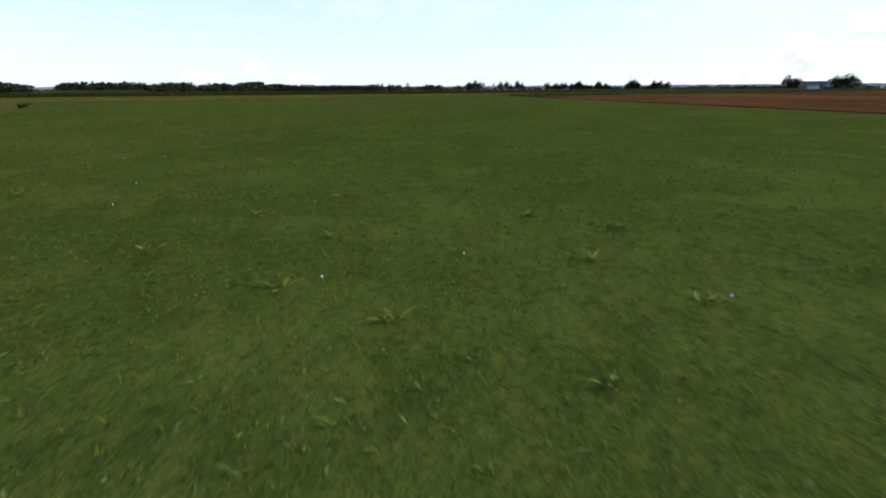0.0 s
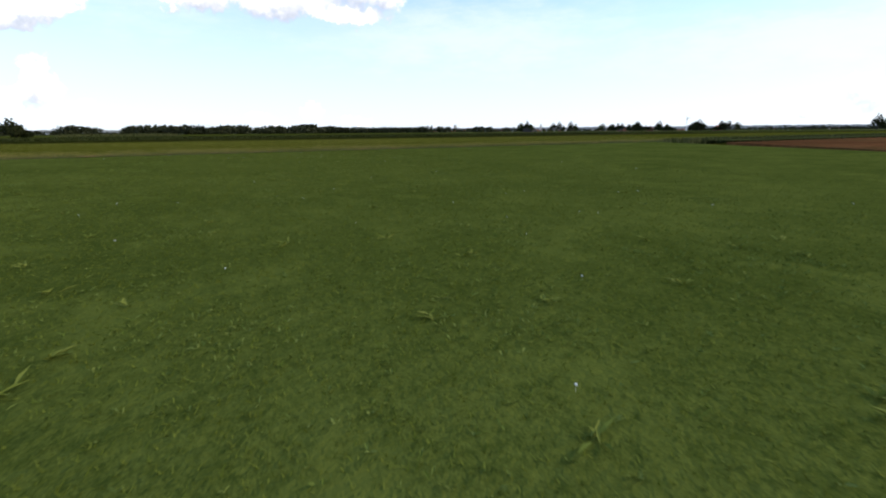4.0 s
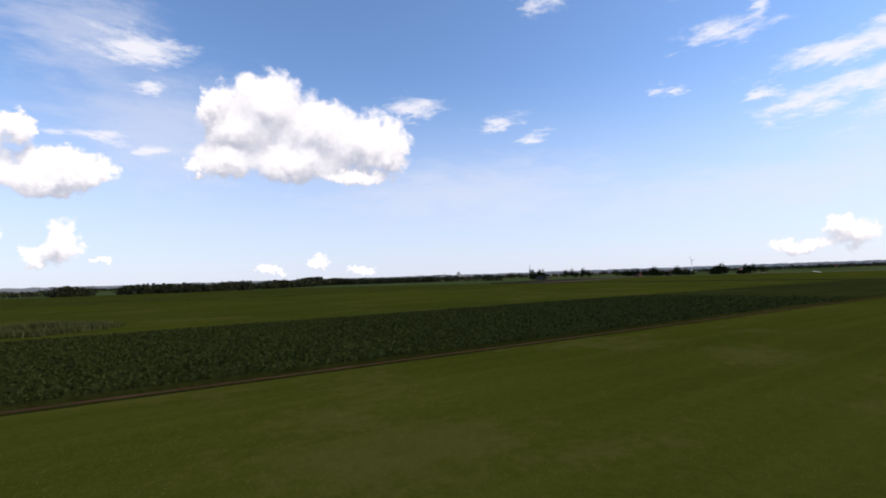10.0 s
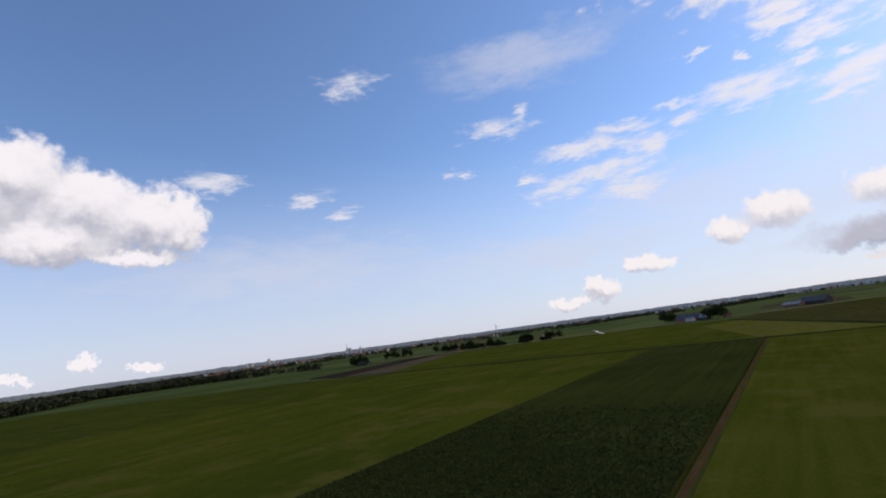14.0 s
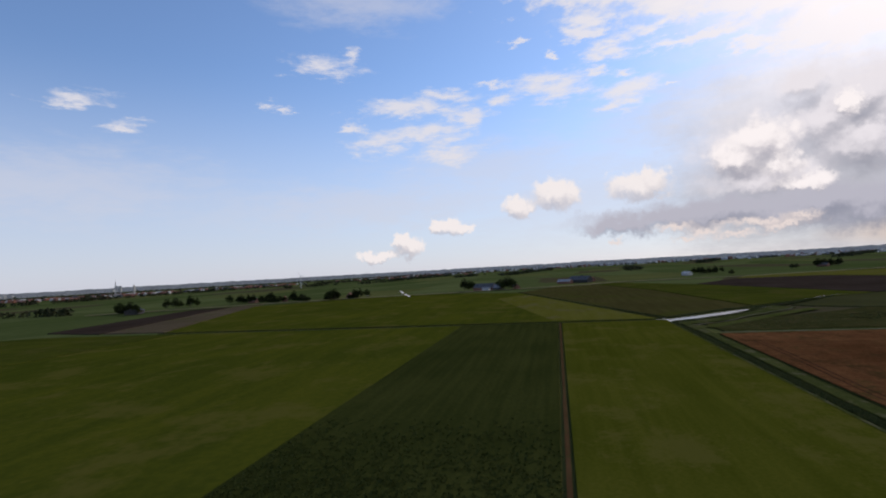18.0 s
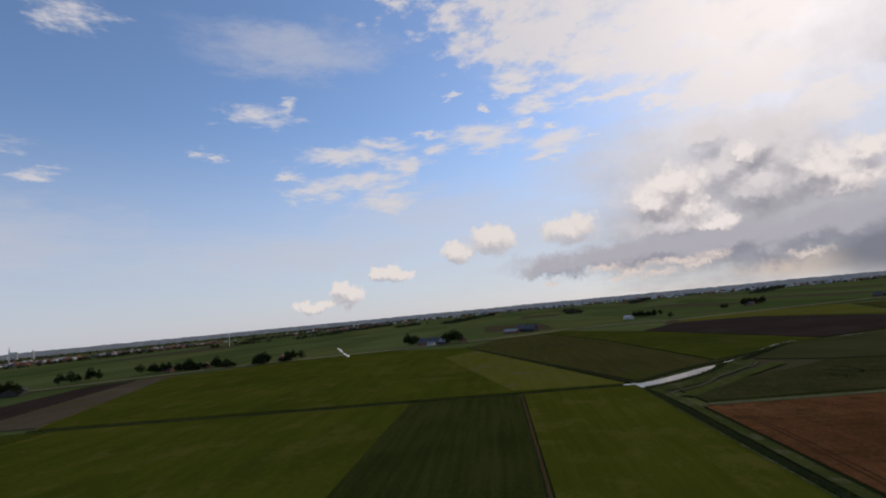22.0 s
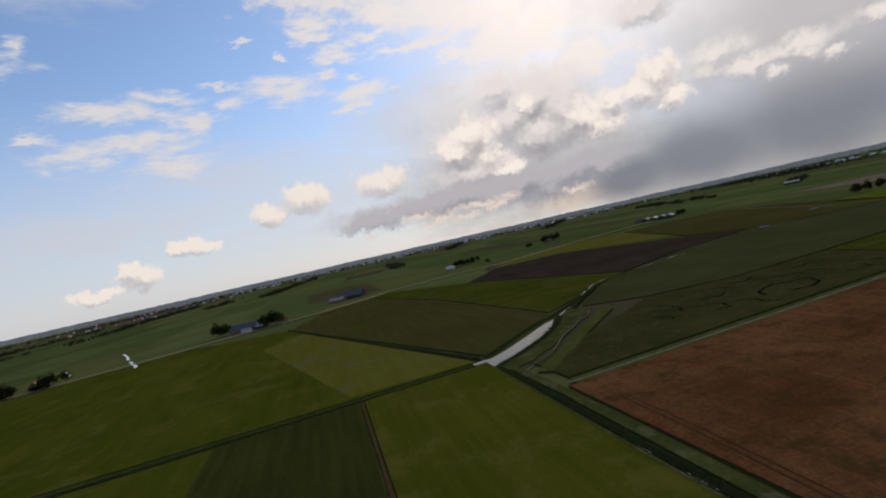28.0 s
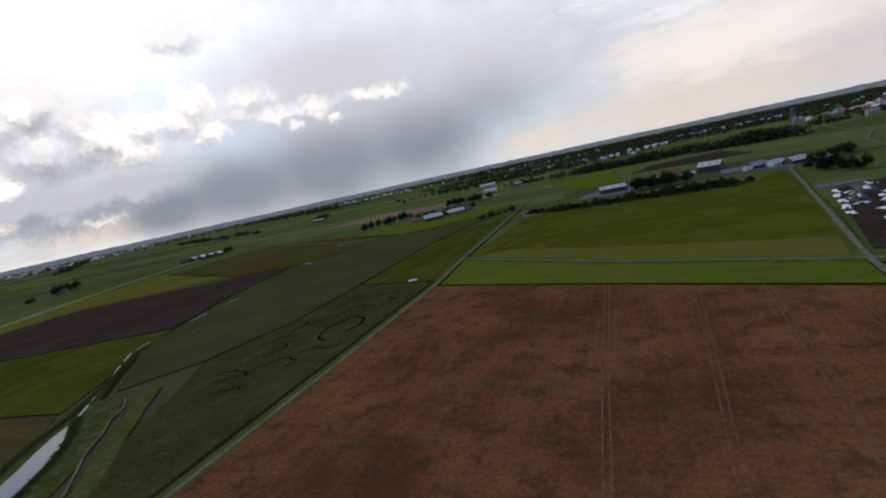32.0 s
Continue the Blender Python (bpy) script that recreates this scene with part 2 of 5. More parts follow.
sky = wt.nodes.new("ShaderNodeTexSky")
sky.sky_type, sky.sun_disc = "NISHITA", False
sky.sun_elevation, sky.sun_rotation = radians(SUN_EL), radians(-SUN_AZ)
sky.dust_density, sky.ozone_density, sky.air_density = 0.25, 3.0, 1.0
SKY = 0.15
clear = vec(wt, "MULTIPLY", sky.outputs[0], (SKY * 1.0, SKY * 1.10, SKY * 1.19))
toward = calc(wt, "MAXIMUM", vec(wt, "DOT_PRODUCT", co, tuple(way(SUN_AZ - 3, SUN_EL - 4)), out=1), 0.0)
glow = calc(wt, "MULTIPLY_ADD", calc(wt, "POWER", toward, 45.0), 0.5, calc(wt, "MULTIPLY", calc(wt, "POWER", toward, 12.0), 0.42))
haze = ramp(wt, el, 24.0, -1.0)
col = blend(wt, calc(wt, "MULTIPLY", haze, 0.8), clear, (0.63, 0.69, 0.835))
film = ramp(wt, calc(wt, "ADD", cloud(loose, FILM, 0.4), calc(wt, "MULTIPLY", vec(wt, "DOT_PRODUCT", streaks, (0, 0, 1.2), out=1), 1.0)), -0.3, 1.0)
col = blend(wt, calc(wt, "MULTIPLY", film, 0.5), col, (0.72, 0.755, 0.83))
veil = calc(wt, "MULTIPLY", ramp(wt, calc(wt, "ADD", cloud(loose, VEIL, 0.5), calc(wt, "MULTIPLY", grain(wt, co, 5.0, 8, 0.65), 0.5)), -0.35, 0.75), 0.93)
mottle = calc(wt, "MULTIPLY_ADD", grain(wt, co, 11.0, 8, 0.62), 0.5, 0.75)
veil_col = vec(wt, "SCALE", blend(wt, glow, (0.72, 0.755, 0.825), (1.32, 1.28, 1.27)))
veil_col.node.inputs[3].default_value = 1.0
wt.links.new(calc(wt, "MULTIPLY", mottle, calc(wt, "MULTIPLY_ADD", ramp(wt, el, 1.0, 17.0), 0.36, 0.66)), veil_col.node.inputs[3])
col = blend(wt, veil, col, veil_col)
col = blend(wt, calc(wt, "MULTIPLY", ramp(wt, cloud(vec(wt, "MULTIPLY_ADD", coarse, (4.0, 2.0, 0), flat), PEACH, 0.5), -0.2, 0.7), 0.6), col, (0.80, 0.67, 0.56))
col = blend(wt, calc(wt, "MULTIPLY", ramp(wt, cloud(loose, CREAM, 0.4), -0.2, 0.7), 0.75), col, (0.96, 0.90, 0.83))
rain = ramp(wt, cloud(vec(wt, "MULTIPLY_ADD", coarse, (5.0, 2.5, 0), flat), RAIN, 0.7), -0.35, 0.75)
col = blend(wt, calc(wt, "MULTIPLY", rain, 0.92), col, blend(wt, ramp(wt, el, 3.0, 13.0), (0.215, 0.245, 0.310), (0.62, 0.63, 0.68)))
broken = ramp(wt, calc(wt, "ADD", cloud(wispy, BROKEN, 0.4), calc(wt, "MULTIPLY", calc(wt, "SUBTRACT", grain(wt, vec(wt, "MULTIPLY", co, (1.0, 1.0, 2.0)), 17.0, 7, 0.6), 0.5), 3.2)), -0.15, 0.6)
col = blend(wt, calc(wt, "MULTIPLY", broken, 0.85), col, blend(wt, glow, (0.86, 0.86, 0.88), (1.32, 1.27, 1.24)))
wisp = ramp(wt, calc(wt, "ADD", cloud(wispy, WISPS, 0.3), vec(wt, "DOT_PRODUCT", streaks, (0, 0.8, 2.6), out=1)), -0.05, 1.0)
col = blend(wt, calc(wt, "MULTIPLY", wisp, 0.88), col, blend(wt, glow, (0.86, 0.87, 0.90), (1.4, 1.35, 1.30)))


def heads(blobs, p, q, bright, dark, edge, soft, most, push, base):
    """Lay heaped clouds over the sky: lit where the cloud thins upwards, grey where more cloud lies above."""
    global col
    body = cloud(p, blobs, 0.45)
    here = calc(wt, "MULTIPLY_ADD", knob, push, body)
    above = calc(wt, "MULTIPLY_ADD", up_knob, push, cloud(q, blobs, 0.45))
    small = ramp(wt, calc(wt, "SUBTRACT", here, above), -0.6, 0.45)
    tall = ramp(wt, calc(wt, "SUBTRACT", body, cloud(vec(wt, "ADD", p, (-0.6, base, 0)), blobs, 0.45)), -0.8, 0.4)
    lit = calc(wt, "MULTIPLY_ADD", small, 0.5, calc(wt, "MULTIPLY", tall, 0.5))
    thick = calc(wt, "MULTIPLY", ramp(wt, here, edge, soft), calc(wt, "MULTIPLY_ADD", tall, 1.0 - most, most))
    col = blend(wt, thick, col, blend(wt, lit, dark, bright))


heads(HEAPED, puffy, up_puffy, (0.92, 0.91, 0.94), (0.30, 0.32, 0.385), -0.4, 0.8, 0.9, 0.5, 2.0)
heads(SHELF, puffy, up_puffy, (0.54, 0.555, 0.63), (0.27, 0.295, 0.38), -0.7, 0.6, 0.85, 0.3, 1.2)
heads(RIDGE, lumpy, up_lumpy, (0.96, 0.95, 0.95), (0.45, 0.47, 0.53), -0.45, 0.95, 0.2, 0.7, 1.3)
heads(TOPS, lumpy, up_lumpy, (1.08, 1.05, 1.03), (0.40, 0.405, 0.47), -0.2, 0.5, 0.5, 0.8, 1.5)
heads(GOLD, lumpy, up_lumpy, (0.90, 0.82, 0.77), (0.60, 0.57, 0.58), -0.3, 1.1, 0.4, 0.7, 0.8)
heads(SMALL, lumpy, up_lumpy, (1.0, 0.975, 0.95), (0.52, 0.52, 0.57), -0.1, 0.4, 0.6, 0.7, 0.9)
heads(CUMULUS, puffy, up_puffy, (1.0, 0.985, 0.98), (0.45, 0.465, 0.52), -0.06, 0.35, 0.85, 0.5, 2.4)
low = ramp(wt, el, -0.45, -0.2)
col = blend(wt, low, (0.19, 0.22, 0.22), col)
bg = wt.nodes.new("ShaderNodeBackground")
wt.links.new(col, bg.inputs[0])
wo = wt.nodes.new("ShaderNodeOutputWorld")
wt.links.new(bg.outputs[0], wo.inputs[0])


# ---- materials ----
def surface(name, rough=0.95, spec=0.03):
    m = bpy.data.materials.new(name)
    m.use_nodes = True
    b = m.node_tree.nodes["Principled BSDF"]
    b.inputs["Roughness"].default_value, b.inputs["Specular IOR Level"].default_value = rough, spec
    return m, m.node_tree, b


def bump(nt, b, height, dist, strength=1.0):
    n = nt.nodes.new("ShaderNodeBump")
    n.inputs["Distance"].default_value, n.inputs["Strength"].default_value = dist, strength
    nt.links.new(height, n.inputs["Height"])
    nt.links.new(n.outputs[0], b.inputs["Normal"])


def field_mat(name, c1, c2, spot=None, patch=0.03, leaf=1.6, rows=None, rough=0.95, relief=0.06, micro=0.0, furrow=0.8, dim=1.0, fine=0.0):
    """Ground cover: broad patches, leafy grain, and faint rows along x (rows > 0) or along y (rows < 0)."""
    m, nt, b = surface(name, rough, 0.0)
    c1, c2 = [(r * dim, g * dim, bl * dim * 1.2) for r, g, bl in (c1, c2)]
    spot = spot and (spot[0] * dim, spot[1] * dim, spot[2] * dim * 1.1)
    p = nt.nodes.new("ShaderNodeNewGeometry").outputs["Position"]
    f = calc(nt, "MULTIPLY_ADD", grain(nt, p, patch, 4), 0.9, calc(nt, "MULTIPLY_ADD", grain(nt, p, leaf, 5, 0.7), 0.9, -0.45))
    if micro:
        f = calc(nt, "MULTIPLY_ADD", grain(nt, p, leaf * 6, 4, 0.7), micro, calc(nt, "SUBTRACT", f, micro / 2))
    if fine:
        f = calc(nt, "MULTIPLY_ADD", grain(nt, p, leaf * 22, 3, 0.7), fine, calc(nt, "SUBTRACT", f, fine / 2))
    if rows:
        s = (0.02, abs(rows), 1) if rows > 0 else (abs(rows), 0.02, 1)
        f = calc(nt, "MULTIPLY_ADD", grain(nt, vec(nt, "MULTIPLY", p, s), 1.0, 3), furrow, calc(nt, "SUBTRACT", f, furrow / 2))
    col = blend(nt, ramp(nt, f, 0.15, 0.85), c1, c2)
    if spot:
        s = ramp(nt, calc(nt, "MULTIPLY_ADD", grain(nt, p, patch * 3.1, 5, 0.65), 1.0, calc(nt, "MULTIPLY", grain(nt, p, leaf * 0.5, 4), 0.25)), 0.62, 0.78)
        col = blend(nt, calc(nt, "MULTIPLY", s, 0.7), col, spot)
    nt.links.new(col, b.inputs["Base Color"])
    bump(nt, b, grain(nt, p, leaf * 1.7, 4, 0.7), relief)
    return m


def plain_mat(name, c1, c2, scale=2.0, rough=0.8, metal=0.0, relief=0.0):
    m, nt, b = surface(name, rough, 0.3)
    b.inputs["Metallic"].default_value = metal
    p = nt.nodes.new("ShaderNodeTexCoord").outputs["Object"]
    f = calc(nt, "MULTIPLY_ADD", grain(nt, p, scale * 7, 4), 0.4, calc(nt, "MULTIPLY", grain(nt, p, scale, 5), 0.7))
    col = blend(nt, ramp(nt, f, 0.25, 0.85), c1, c2)
    nt.links.new(col, b.inputs["Base Color"])
    if relief:
        bump(nt, b, f, relief)
    return m


def leaf_mat(name, c1, c2):
    """Leaves: each loose piece takes its own shade of green."""
    m, nt, b = surface(name, 0.8, 0.05)
    r = nt.nodes.new("ShaderNodeNewGeometry").outputs["Random Per Island"]
    col = blend(nt, r, c1, c2)
    nt.links.new(col, b.inputs["Base Color"])
    return m


LUSH = field_mat("lush_meadow", (0.062, 0.080, 0.010), (0.118, 0.137, 0.020), (0.122, 0.142, 0.022), 0.25, 3.0, relief=0.06, micro=1.3, fine=1.2, dim=0.95)
PALE = field_mat("mown_meadow", (0.058, 0.065, 0.005), (0.096, 0.095, 0.010), (0.112, 0.100, 0.018), 0.02, 1.4, rows=0.35, micro=1.0, dim=0.98)
WILD = field_mat("dry_margin", (0.180, 0.165, 0.062), (0.270, 0.235, 0.100), (0.240, 0.180, 0.090), 0.03, 0.4)
CROP = field_mat("beet_leaves", (0.027, 0.033, 0.006), (0.052, 0.056, 0.011), None, 0.02, 1.1, rows=0.5, relief=0.25, dim=1.05)
MEADOW = field_mat("meadow", (0.050, 0.061, 0.006), (0.090, 0.091, 0.008), (0.107, 0.095, 0.017), 0.012, 0.5, rows=0.12, dim=0.98)
MEADOW2 = field_mat("darker_meadow", (0.039, 0.049, 0.006), (0.070, 0.074, 0.008), (0.081, 0.070, 0.015), 0.015, 0.5, rows=-0.1, dim=1.05)
BRIGHT = field_mat("young_grass", (0.073, 0.099, 0.008), (0.110, 0.129, 0.014), (0.118, 0.112, 0.019), 0.012, 0.6, rows=0.15)
YELLOW = field_mat("yellowing_grass", (0.100, 0.095, 0.010), (0.128, 0.120, 0.019), (0.122, 0.103, 0.040), 0.015, 0.5, rows=0.2)

def stubble_mat():
    """Stubble: straw rows both ways, broad pale and dark patches, dark blotches and sparse green regrowth."""
    m, nt, b = surface("brown_stubble", 0.95, 0.0)
    p = nt.nodes.new("ShaderNodeNewGeometry").outputs["Position"]
    f = calc(nt, "MULTIPLY_ADD", grain(nt, p, 0.022, 4), 0.9, calc(nt, "MULTIPLY_ADD", grain(nt, p, 0.9, 5, 0.7), 0.8, -0.4))
    for s, w in (((0.40, 0.030, 1), 0.30), ((0.035, 0.30, 1), 0.25)):
        f = calc(nt, "MULTIPLY_ADD", calc(nt, "SUBTRACT", grain(nt, vec(nt, "MULTIPLY", p, s), 1.0, 3), 0.5), w, f)
    c = blend(nt, ramp(nt, f, 0.15, 0.85), (0.078, 0.032, 0.012), (0.215, 0.094, 0.037))
    blot = ramp(nt, calc(nt, "MULTIPLY_ADD", grain(nt, p, 0.5, 4, 0.6), 0.4, calc(nt, "MULTIPLY", grain(nt, p, 0.11, 4, 0.6), 0.8)), 0.58, 0.76)
    c = blend(nt, calc(nt, "MULTIPLY", blot, 0.7), c, (0.052, 0.032, 0.012))
    weed = ramp(nt, calc(nt, "MULTIPLY_ADD", grain(nt, vec(nt, "ADD", p, (37.0, 11.0, 0)), 0.6, 4, 0.7), 0.35, calc(nt, "MULTIPLY", grain(nt, vec(nt, "ADD", p, (91.0, 53.0, 0)), 0.075, 4, 0.6), 0.8)), 0.63, 0.74)
    c = blend(nt, calc(nt, "MULTIPLY", weed, 0.6), c, (0.052, 0.050, 0.014))
    nt.links.new(c, b.inputs["Base Color"])
    bump(nt, b, grain(nt, p, 1.6, 4, 0.7), 0.12)
    return m


STUBBLE = stubble_mat()
MAROON = field_mat("ploughed_soil", (0.034, 0.024, 0.014), (0.060, 0.043, 0.026), None, 0.02, 0.8, rows=0.35, relief=0.12)
GREY = field_mat("grey_green_crop", (0.044, 0.045, 0.014), (0.070, 0.068, 0.022), (0.058, 0.058, 0.014), 0.02, 0.7, rows=-0.35, dim=1.05)
OLIVE = field_mat("brownish_crop", (0.052, 0.045, 0.011), (0.080, 0.069, 0.018), (0.058, 0.064, 0.010), 0.008, 0.6, rows=0.25)
TANCROP = field_mat("tan_brown_crop", (0.085, 0.064, 0.030), (0.130, 0.098, 0.050), (0.075, 0.075, 0.020), 0.012, 0.6, rows=0.2)
MARSH = field_mat("marsh", (0.037, 0.038, 0.009), (0.065, 0.062, 0.017), (0.082, 0.062, 0.023), 0.04, 0.7, relief=0.2, dim=1.0)
TAN = field_mat("tan_stubble", (0.170, 0.120, 0.070), (0.230, 0.165, 0.100), (0.097, 0.100, 0.024), 0.02, 0.6, rows=0.2)
DITCH = field_mat("ditch_reeds", (0.012, 0.016, 0.004), (0.032, 0.038, 0.010), None, 0.2, 1.5, relief=0.3)
TRACK = field_mat("gravel_track", (0.115, 0.108, 0.058), (0.200, 0.180, 0.105), (0.06, 0.07, 0.02), 0.15, 1.2)
TRAMLINE = field_mat("pale_wheel_mark", (0.110, 0.056, 0.025), (0.190, 0.102, 0.050), (0.07, 0.05, 0.02), 0.15, 0.5)
GULLY = field_mat("wet_gully", (0.006, 0.008, 0.004), (0.014, 0.017, 0.007), None, 0.3, 1.0)
DIRT = field_mat("red_dirt", (0.070, 0.038, 0.013), (0.125, 0.066, 0.026), (0.05, 0.06, 0.015), 0.2, 2.0)
DEBRIS = field_mat("pink_debris", (0.155, 0.078, 0.044), (0.280, 0.150, 0.088), (0.10, 0.11, 0.03), 0.5, 5.0, micro=0.8)
PAVED = field_mat("concrete_yard", (0.110, 0.108, 0.096), (0.190, 0.184, 0.166), (0.120, 0.120, 0.100), 0.1, 1.0)
EDGE = field_mat("green_verge_grass", (0.052, 0.064, 0.011), (0.092, 0.098, 0.022), (0.110, 0.105, 0.040), 0.05, 0.8)
RUT = field_mat("dark_wheel_rut", (0.036, 0.018, 0.008), (0.080, 0.040, 0.018), None, 0.3, 1.0)
BANKSIDE = field_mat("banks", (0.039, 0.050, 0.010), (0.085, 0.088, 0.022), (0.120, 0.110, 0.050), 0.06, 0.8, relief=0.2)


def water_mat():
    m, nt, b = surface("still_water", 0.08, 0.5)
    b.inputs["Base Color"].default_value = (0.030, 0.034, 0.030, 1)
    p = nt.nodes.new("ShaderNodeNewGeometry").outputs["Position"]
    bump(nt, b, grain(nt, p, 0.8, 3), 0.05, 0.25)
    return m


def polder_mat():
    """Far fields: long plots in random greens and browns, with dark ditches between them."""
    m, nt, b = surface("polder", 0.95, 0.0)
    p = nt.nodes.new("ShaderNodeNewGeometry").outputs["Position"]
    w = vec(nt, "MULTIPLY_ADD", vec(nt, "SUBTRACT", grain(nt, p, 0.0012, 2, 0.5, True), (0.5, 0.5, 0.5)), (260, 160, 0), p)
    s = vec(nt, "MULTIPLY", w, (1 / 310, 1 / 118, 0))
    v = nt.nodes.new("ShaderNodeTexVoronoi")
    v.distance, v.voronoi_dimensions = "CHEBYCHEV", "2D"
    nt.links.new(s, v.inputs["Vector"])
    v.inputs["Scale"].default_value, v.inputs["Randomness"].default_value = 1.0, 0.55
    rgb = nt.nodes.new("ShaderNodeSeparateColor")
    nt.links.new(v.outputs["Color"], rgb.inputs[0])
    # Plot colours hold some painted distance haze: paler and bluer than the near grass.
    c = blend(nt, rgb.outputs[0], (0.072, 0.094, 0.026), (0.124, 0.142, 0.048))
    c = blend(nt, calc(nt, "GREATER_THAN", rgb.outputs[1], 0.84), c, (0.092, 0.072, 0.038))
    c = blend(nt, calc(nt, "GREATER_THAN", rgb.outputs[2], 0.88), c, (0.128, 0.130, 0.040))
    f = calc(nt, "MULTIPLY_ADD", grain(nt, p, 0.01, 5), 0.6, calc(nt, "MULTIPLY", grain(nt, p, 0.12, 4), 0.5))
    c = blend(nt, calc(nt, "MULTIPLY", ramp(nt, f, 0.3, 0.8), 0.45), c, (0.028, 0.046, 0.012))
    nt.links.new(c, b.inputs["Base Color"])
    return m


WATER = water_mat()
POLDER = polder_mat()
LEAF = [leaf_mat("oak_leaves", (0.013, 0.022, 0.005), (0.040, 0.050, 0.011)), leaf_mat("willow_leaves", (0.019, 0.026, 0.009), (0.054, 0.058, 0.018)),
        leaf_mat("dark_leaves", (0.009, 0.014, 0.004), (0.027, 0.033, 0.009))]
GRASS_BLADE = leaf_mat("grass_blades", (0.090, 0.116, 0.012), (0.170, 0.192, 0.028))
MOWN_BLADE = leaf_mat("mown_blades", (0.140, 0.142, 0.018), (0.290, 0.258, 0.050))
CLOVER = leaf_mat("clover_leaves", (0.110, 0.150, 0.022), (0.200, 0.235, 0.055))
ROSETTE = leaf_mat("rosette_leaves", (0.130, 0.160, 0.022), (0.230, 0.250, 0.050))
DRY_BLADE = leaf_mat("dry_blades", (0.190, 0.165, 0.036), (0.340, 0.280, 0.085))
REED = leaf_mat("grey_green_grass", (0.095, 0.110, 0.028), (0.190, 0.185, 0.062))
REED_DARK = leaf_mat("dark_reeds", (0.055, 0.064, 0.016), (0.120, 0.122, 0.042))
DEAD = leaf_mat("dead_stems", (0.200, 0.140, 0.062), (0.370, 0.280, 0.140))
FLUFF = plain_mat("white_seed_heads", (0.60, 0.60, 0.56), (0.75, 0.75, 0.72))
CLOD = leaf_mat("soil_clod", (0.130, 0.060, 0.032), (0.300, 0.160, 0.095))
BEET = leaf_mat("beet_leaf", (0.034, 0.044, 0.010), (0.060, 0.070, 0.016))
BARK = plain_mat("bark", (0.05, 0.04, 0.03), (0.10, 0.08, 0.06), 3.0, 0.95, relief=0.02)
BRICK = plain_mat("brick_wall", (0.16, 0.075, 0.05), (0.26, 0.13, 0.09), 1.5)
WHITEWALL = plain_mat("pale_wall", (0.38, 0.37, 0.34), (0.55, 0.54, 0.50), 1.0)
SHEET = plain_mat("grey_sheeting", (0.17, 0.175, 0.18), (0.28, 0.285, 0.29), 0.6, 0.55)
PALESHEET = plain_mat("pale_sheeting", (0.36, 0.37, 0.36), (0.54, 0.54, 0.52), 0.6, 0.5)
DARKWALL = plain_mat("dark_boards", (0.030, 0.030, 0.028), (0.065, 0.060, 0.055), 1.0)
TILE = plain_mat("red_tiles", (0.20, 0.075, 0.045), (0.30, 0.13, 0.08), 1.0)
SLATE = plain_mat("dark_tiles", (0.05, 0.05, 0.052), (0.10, 0.10, 0.10), 1.0)
GLASS = plain_mat("window_pane", (0.03, 0.035, 0.04), (0.06, 0.065, 0.07), 1.0, 0.1)
PLASTIC = plain_mat("white_plastic", (0.62, 0.62, 0.60), (0.80, 0.80, 0.78), 0.5, 0.45)
BLACKHEAP = plain_mat("dark_heap", (0.016, 0.016, 0.015), (0.05, 0.045, 0.04), 0.3, 0.7, relief=0.2)
STEEL = plain_mat("galvanised_steel", (0.12, 0.125, 0.13), (0.20, 0.205, 0.21), 1.0, 0.6, 0.2)
# Distance haze painted into the colour: pale blue-grey, plus a faint added glow.
PAINTED_HAZE = plain_mat("painted_far_haze", (0.170, 0.185, 0.195), (0.330, 0.345, 0.360), 0.012, 1.0)
haze_glow = PAINTED_HAZE.node_tree.nodes["Principled BSDF"]
haze_glow.inputs["Emission Color"].default_value, haze_glow.inputs["Emission Strength"].default_value = (0.52, 0.57, 0.63, 1), 0.11
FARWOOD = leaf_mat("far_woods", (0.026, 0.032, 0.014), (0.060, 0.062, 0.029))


# ---- builders ----
def mesh(name, bm, material):
    me = bpy.data.meshes.new(name)
    bm.to_mesh(me)
    bm.free()
    me.materials.append(material)
    return me


def part(name, bm, material, parent, label=""):
    ob = new(name, mesh(name, bm, material))
    ob.parent = parent
    return tagged(ob, label)


def raw(name, verts, faces, material):
    me = bpy.data.meshes.new(name)
    me.from_pydata(verts, [], faces)
    me.materials.append(material)
    return me


def thing(name, x, y, z, turn, label, category, group=""):
    ob = new(name)
    ob.empty_display_size = 0.5
    ob.matrix_basis = pose(x, y, z, 0, 0, turn)
    return tagged(ob, label, category, group)


def slab(name, pts, material, label, top=0.0, depth=0.7, category="field"):
    """A plot of ground with sides that run down into the ditches round it."""
    if sum(a[0] * b[1] - b[0] * a[1] for a, b in zip(pts, pts[1:] + pts[:1])) < 0:
        pts = pts[::-1]
    bm = bmesh.new()
    up = [bm.verts.new((x, y, top)) for x, y in pts]
    cx, cy = sum(p[0] for p in pts) / len(pts), sum(p[1] for p in pts) / len(pts)
    dn = [bm.verts.new((x + (x - cx) * 0.0015, y + (y - cy) * 0.0015, top - depth)) for x, y in pts]
    bm.faces.new(up)
    for i in range(len(pts)):
        j = (i + 1) % len(pts)
        bm.faces.new((up[i], dn[i], dn[j], up[j]))
    ob = new(name, mesh(name, bm, material))
    return tagged(ob, label, category, kind="structure")


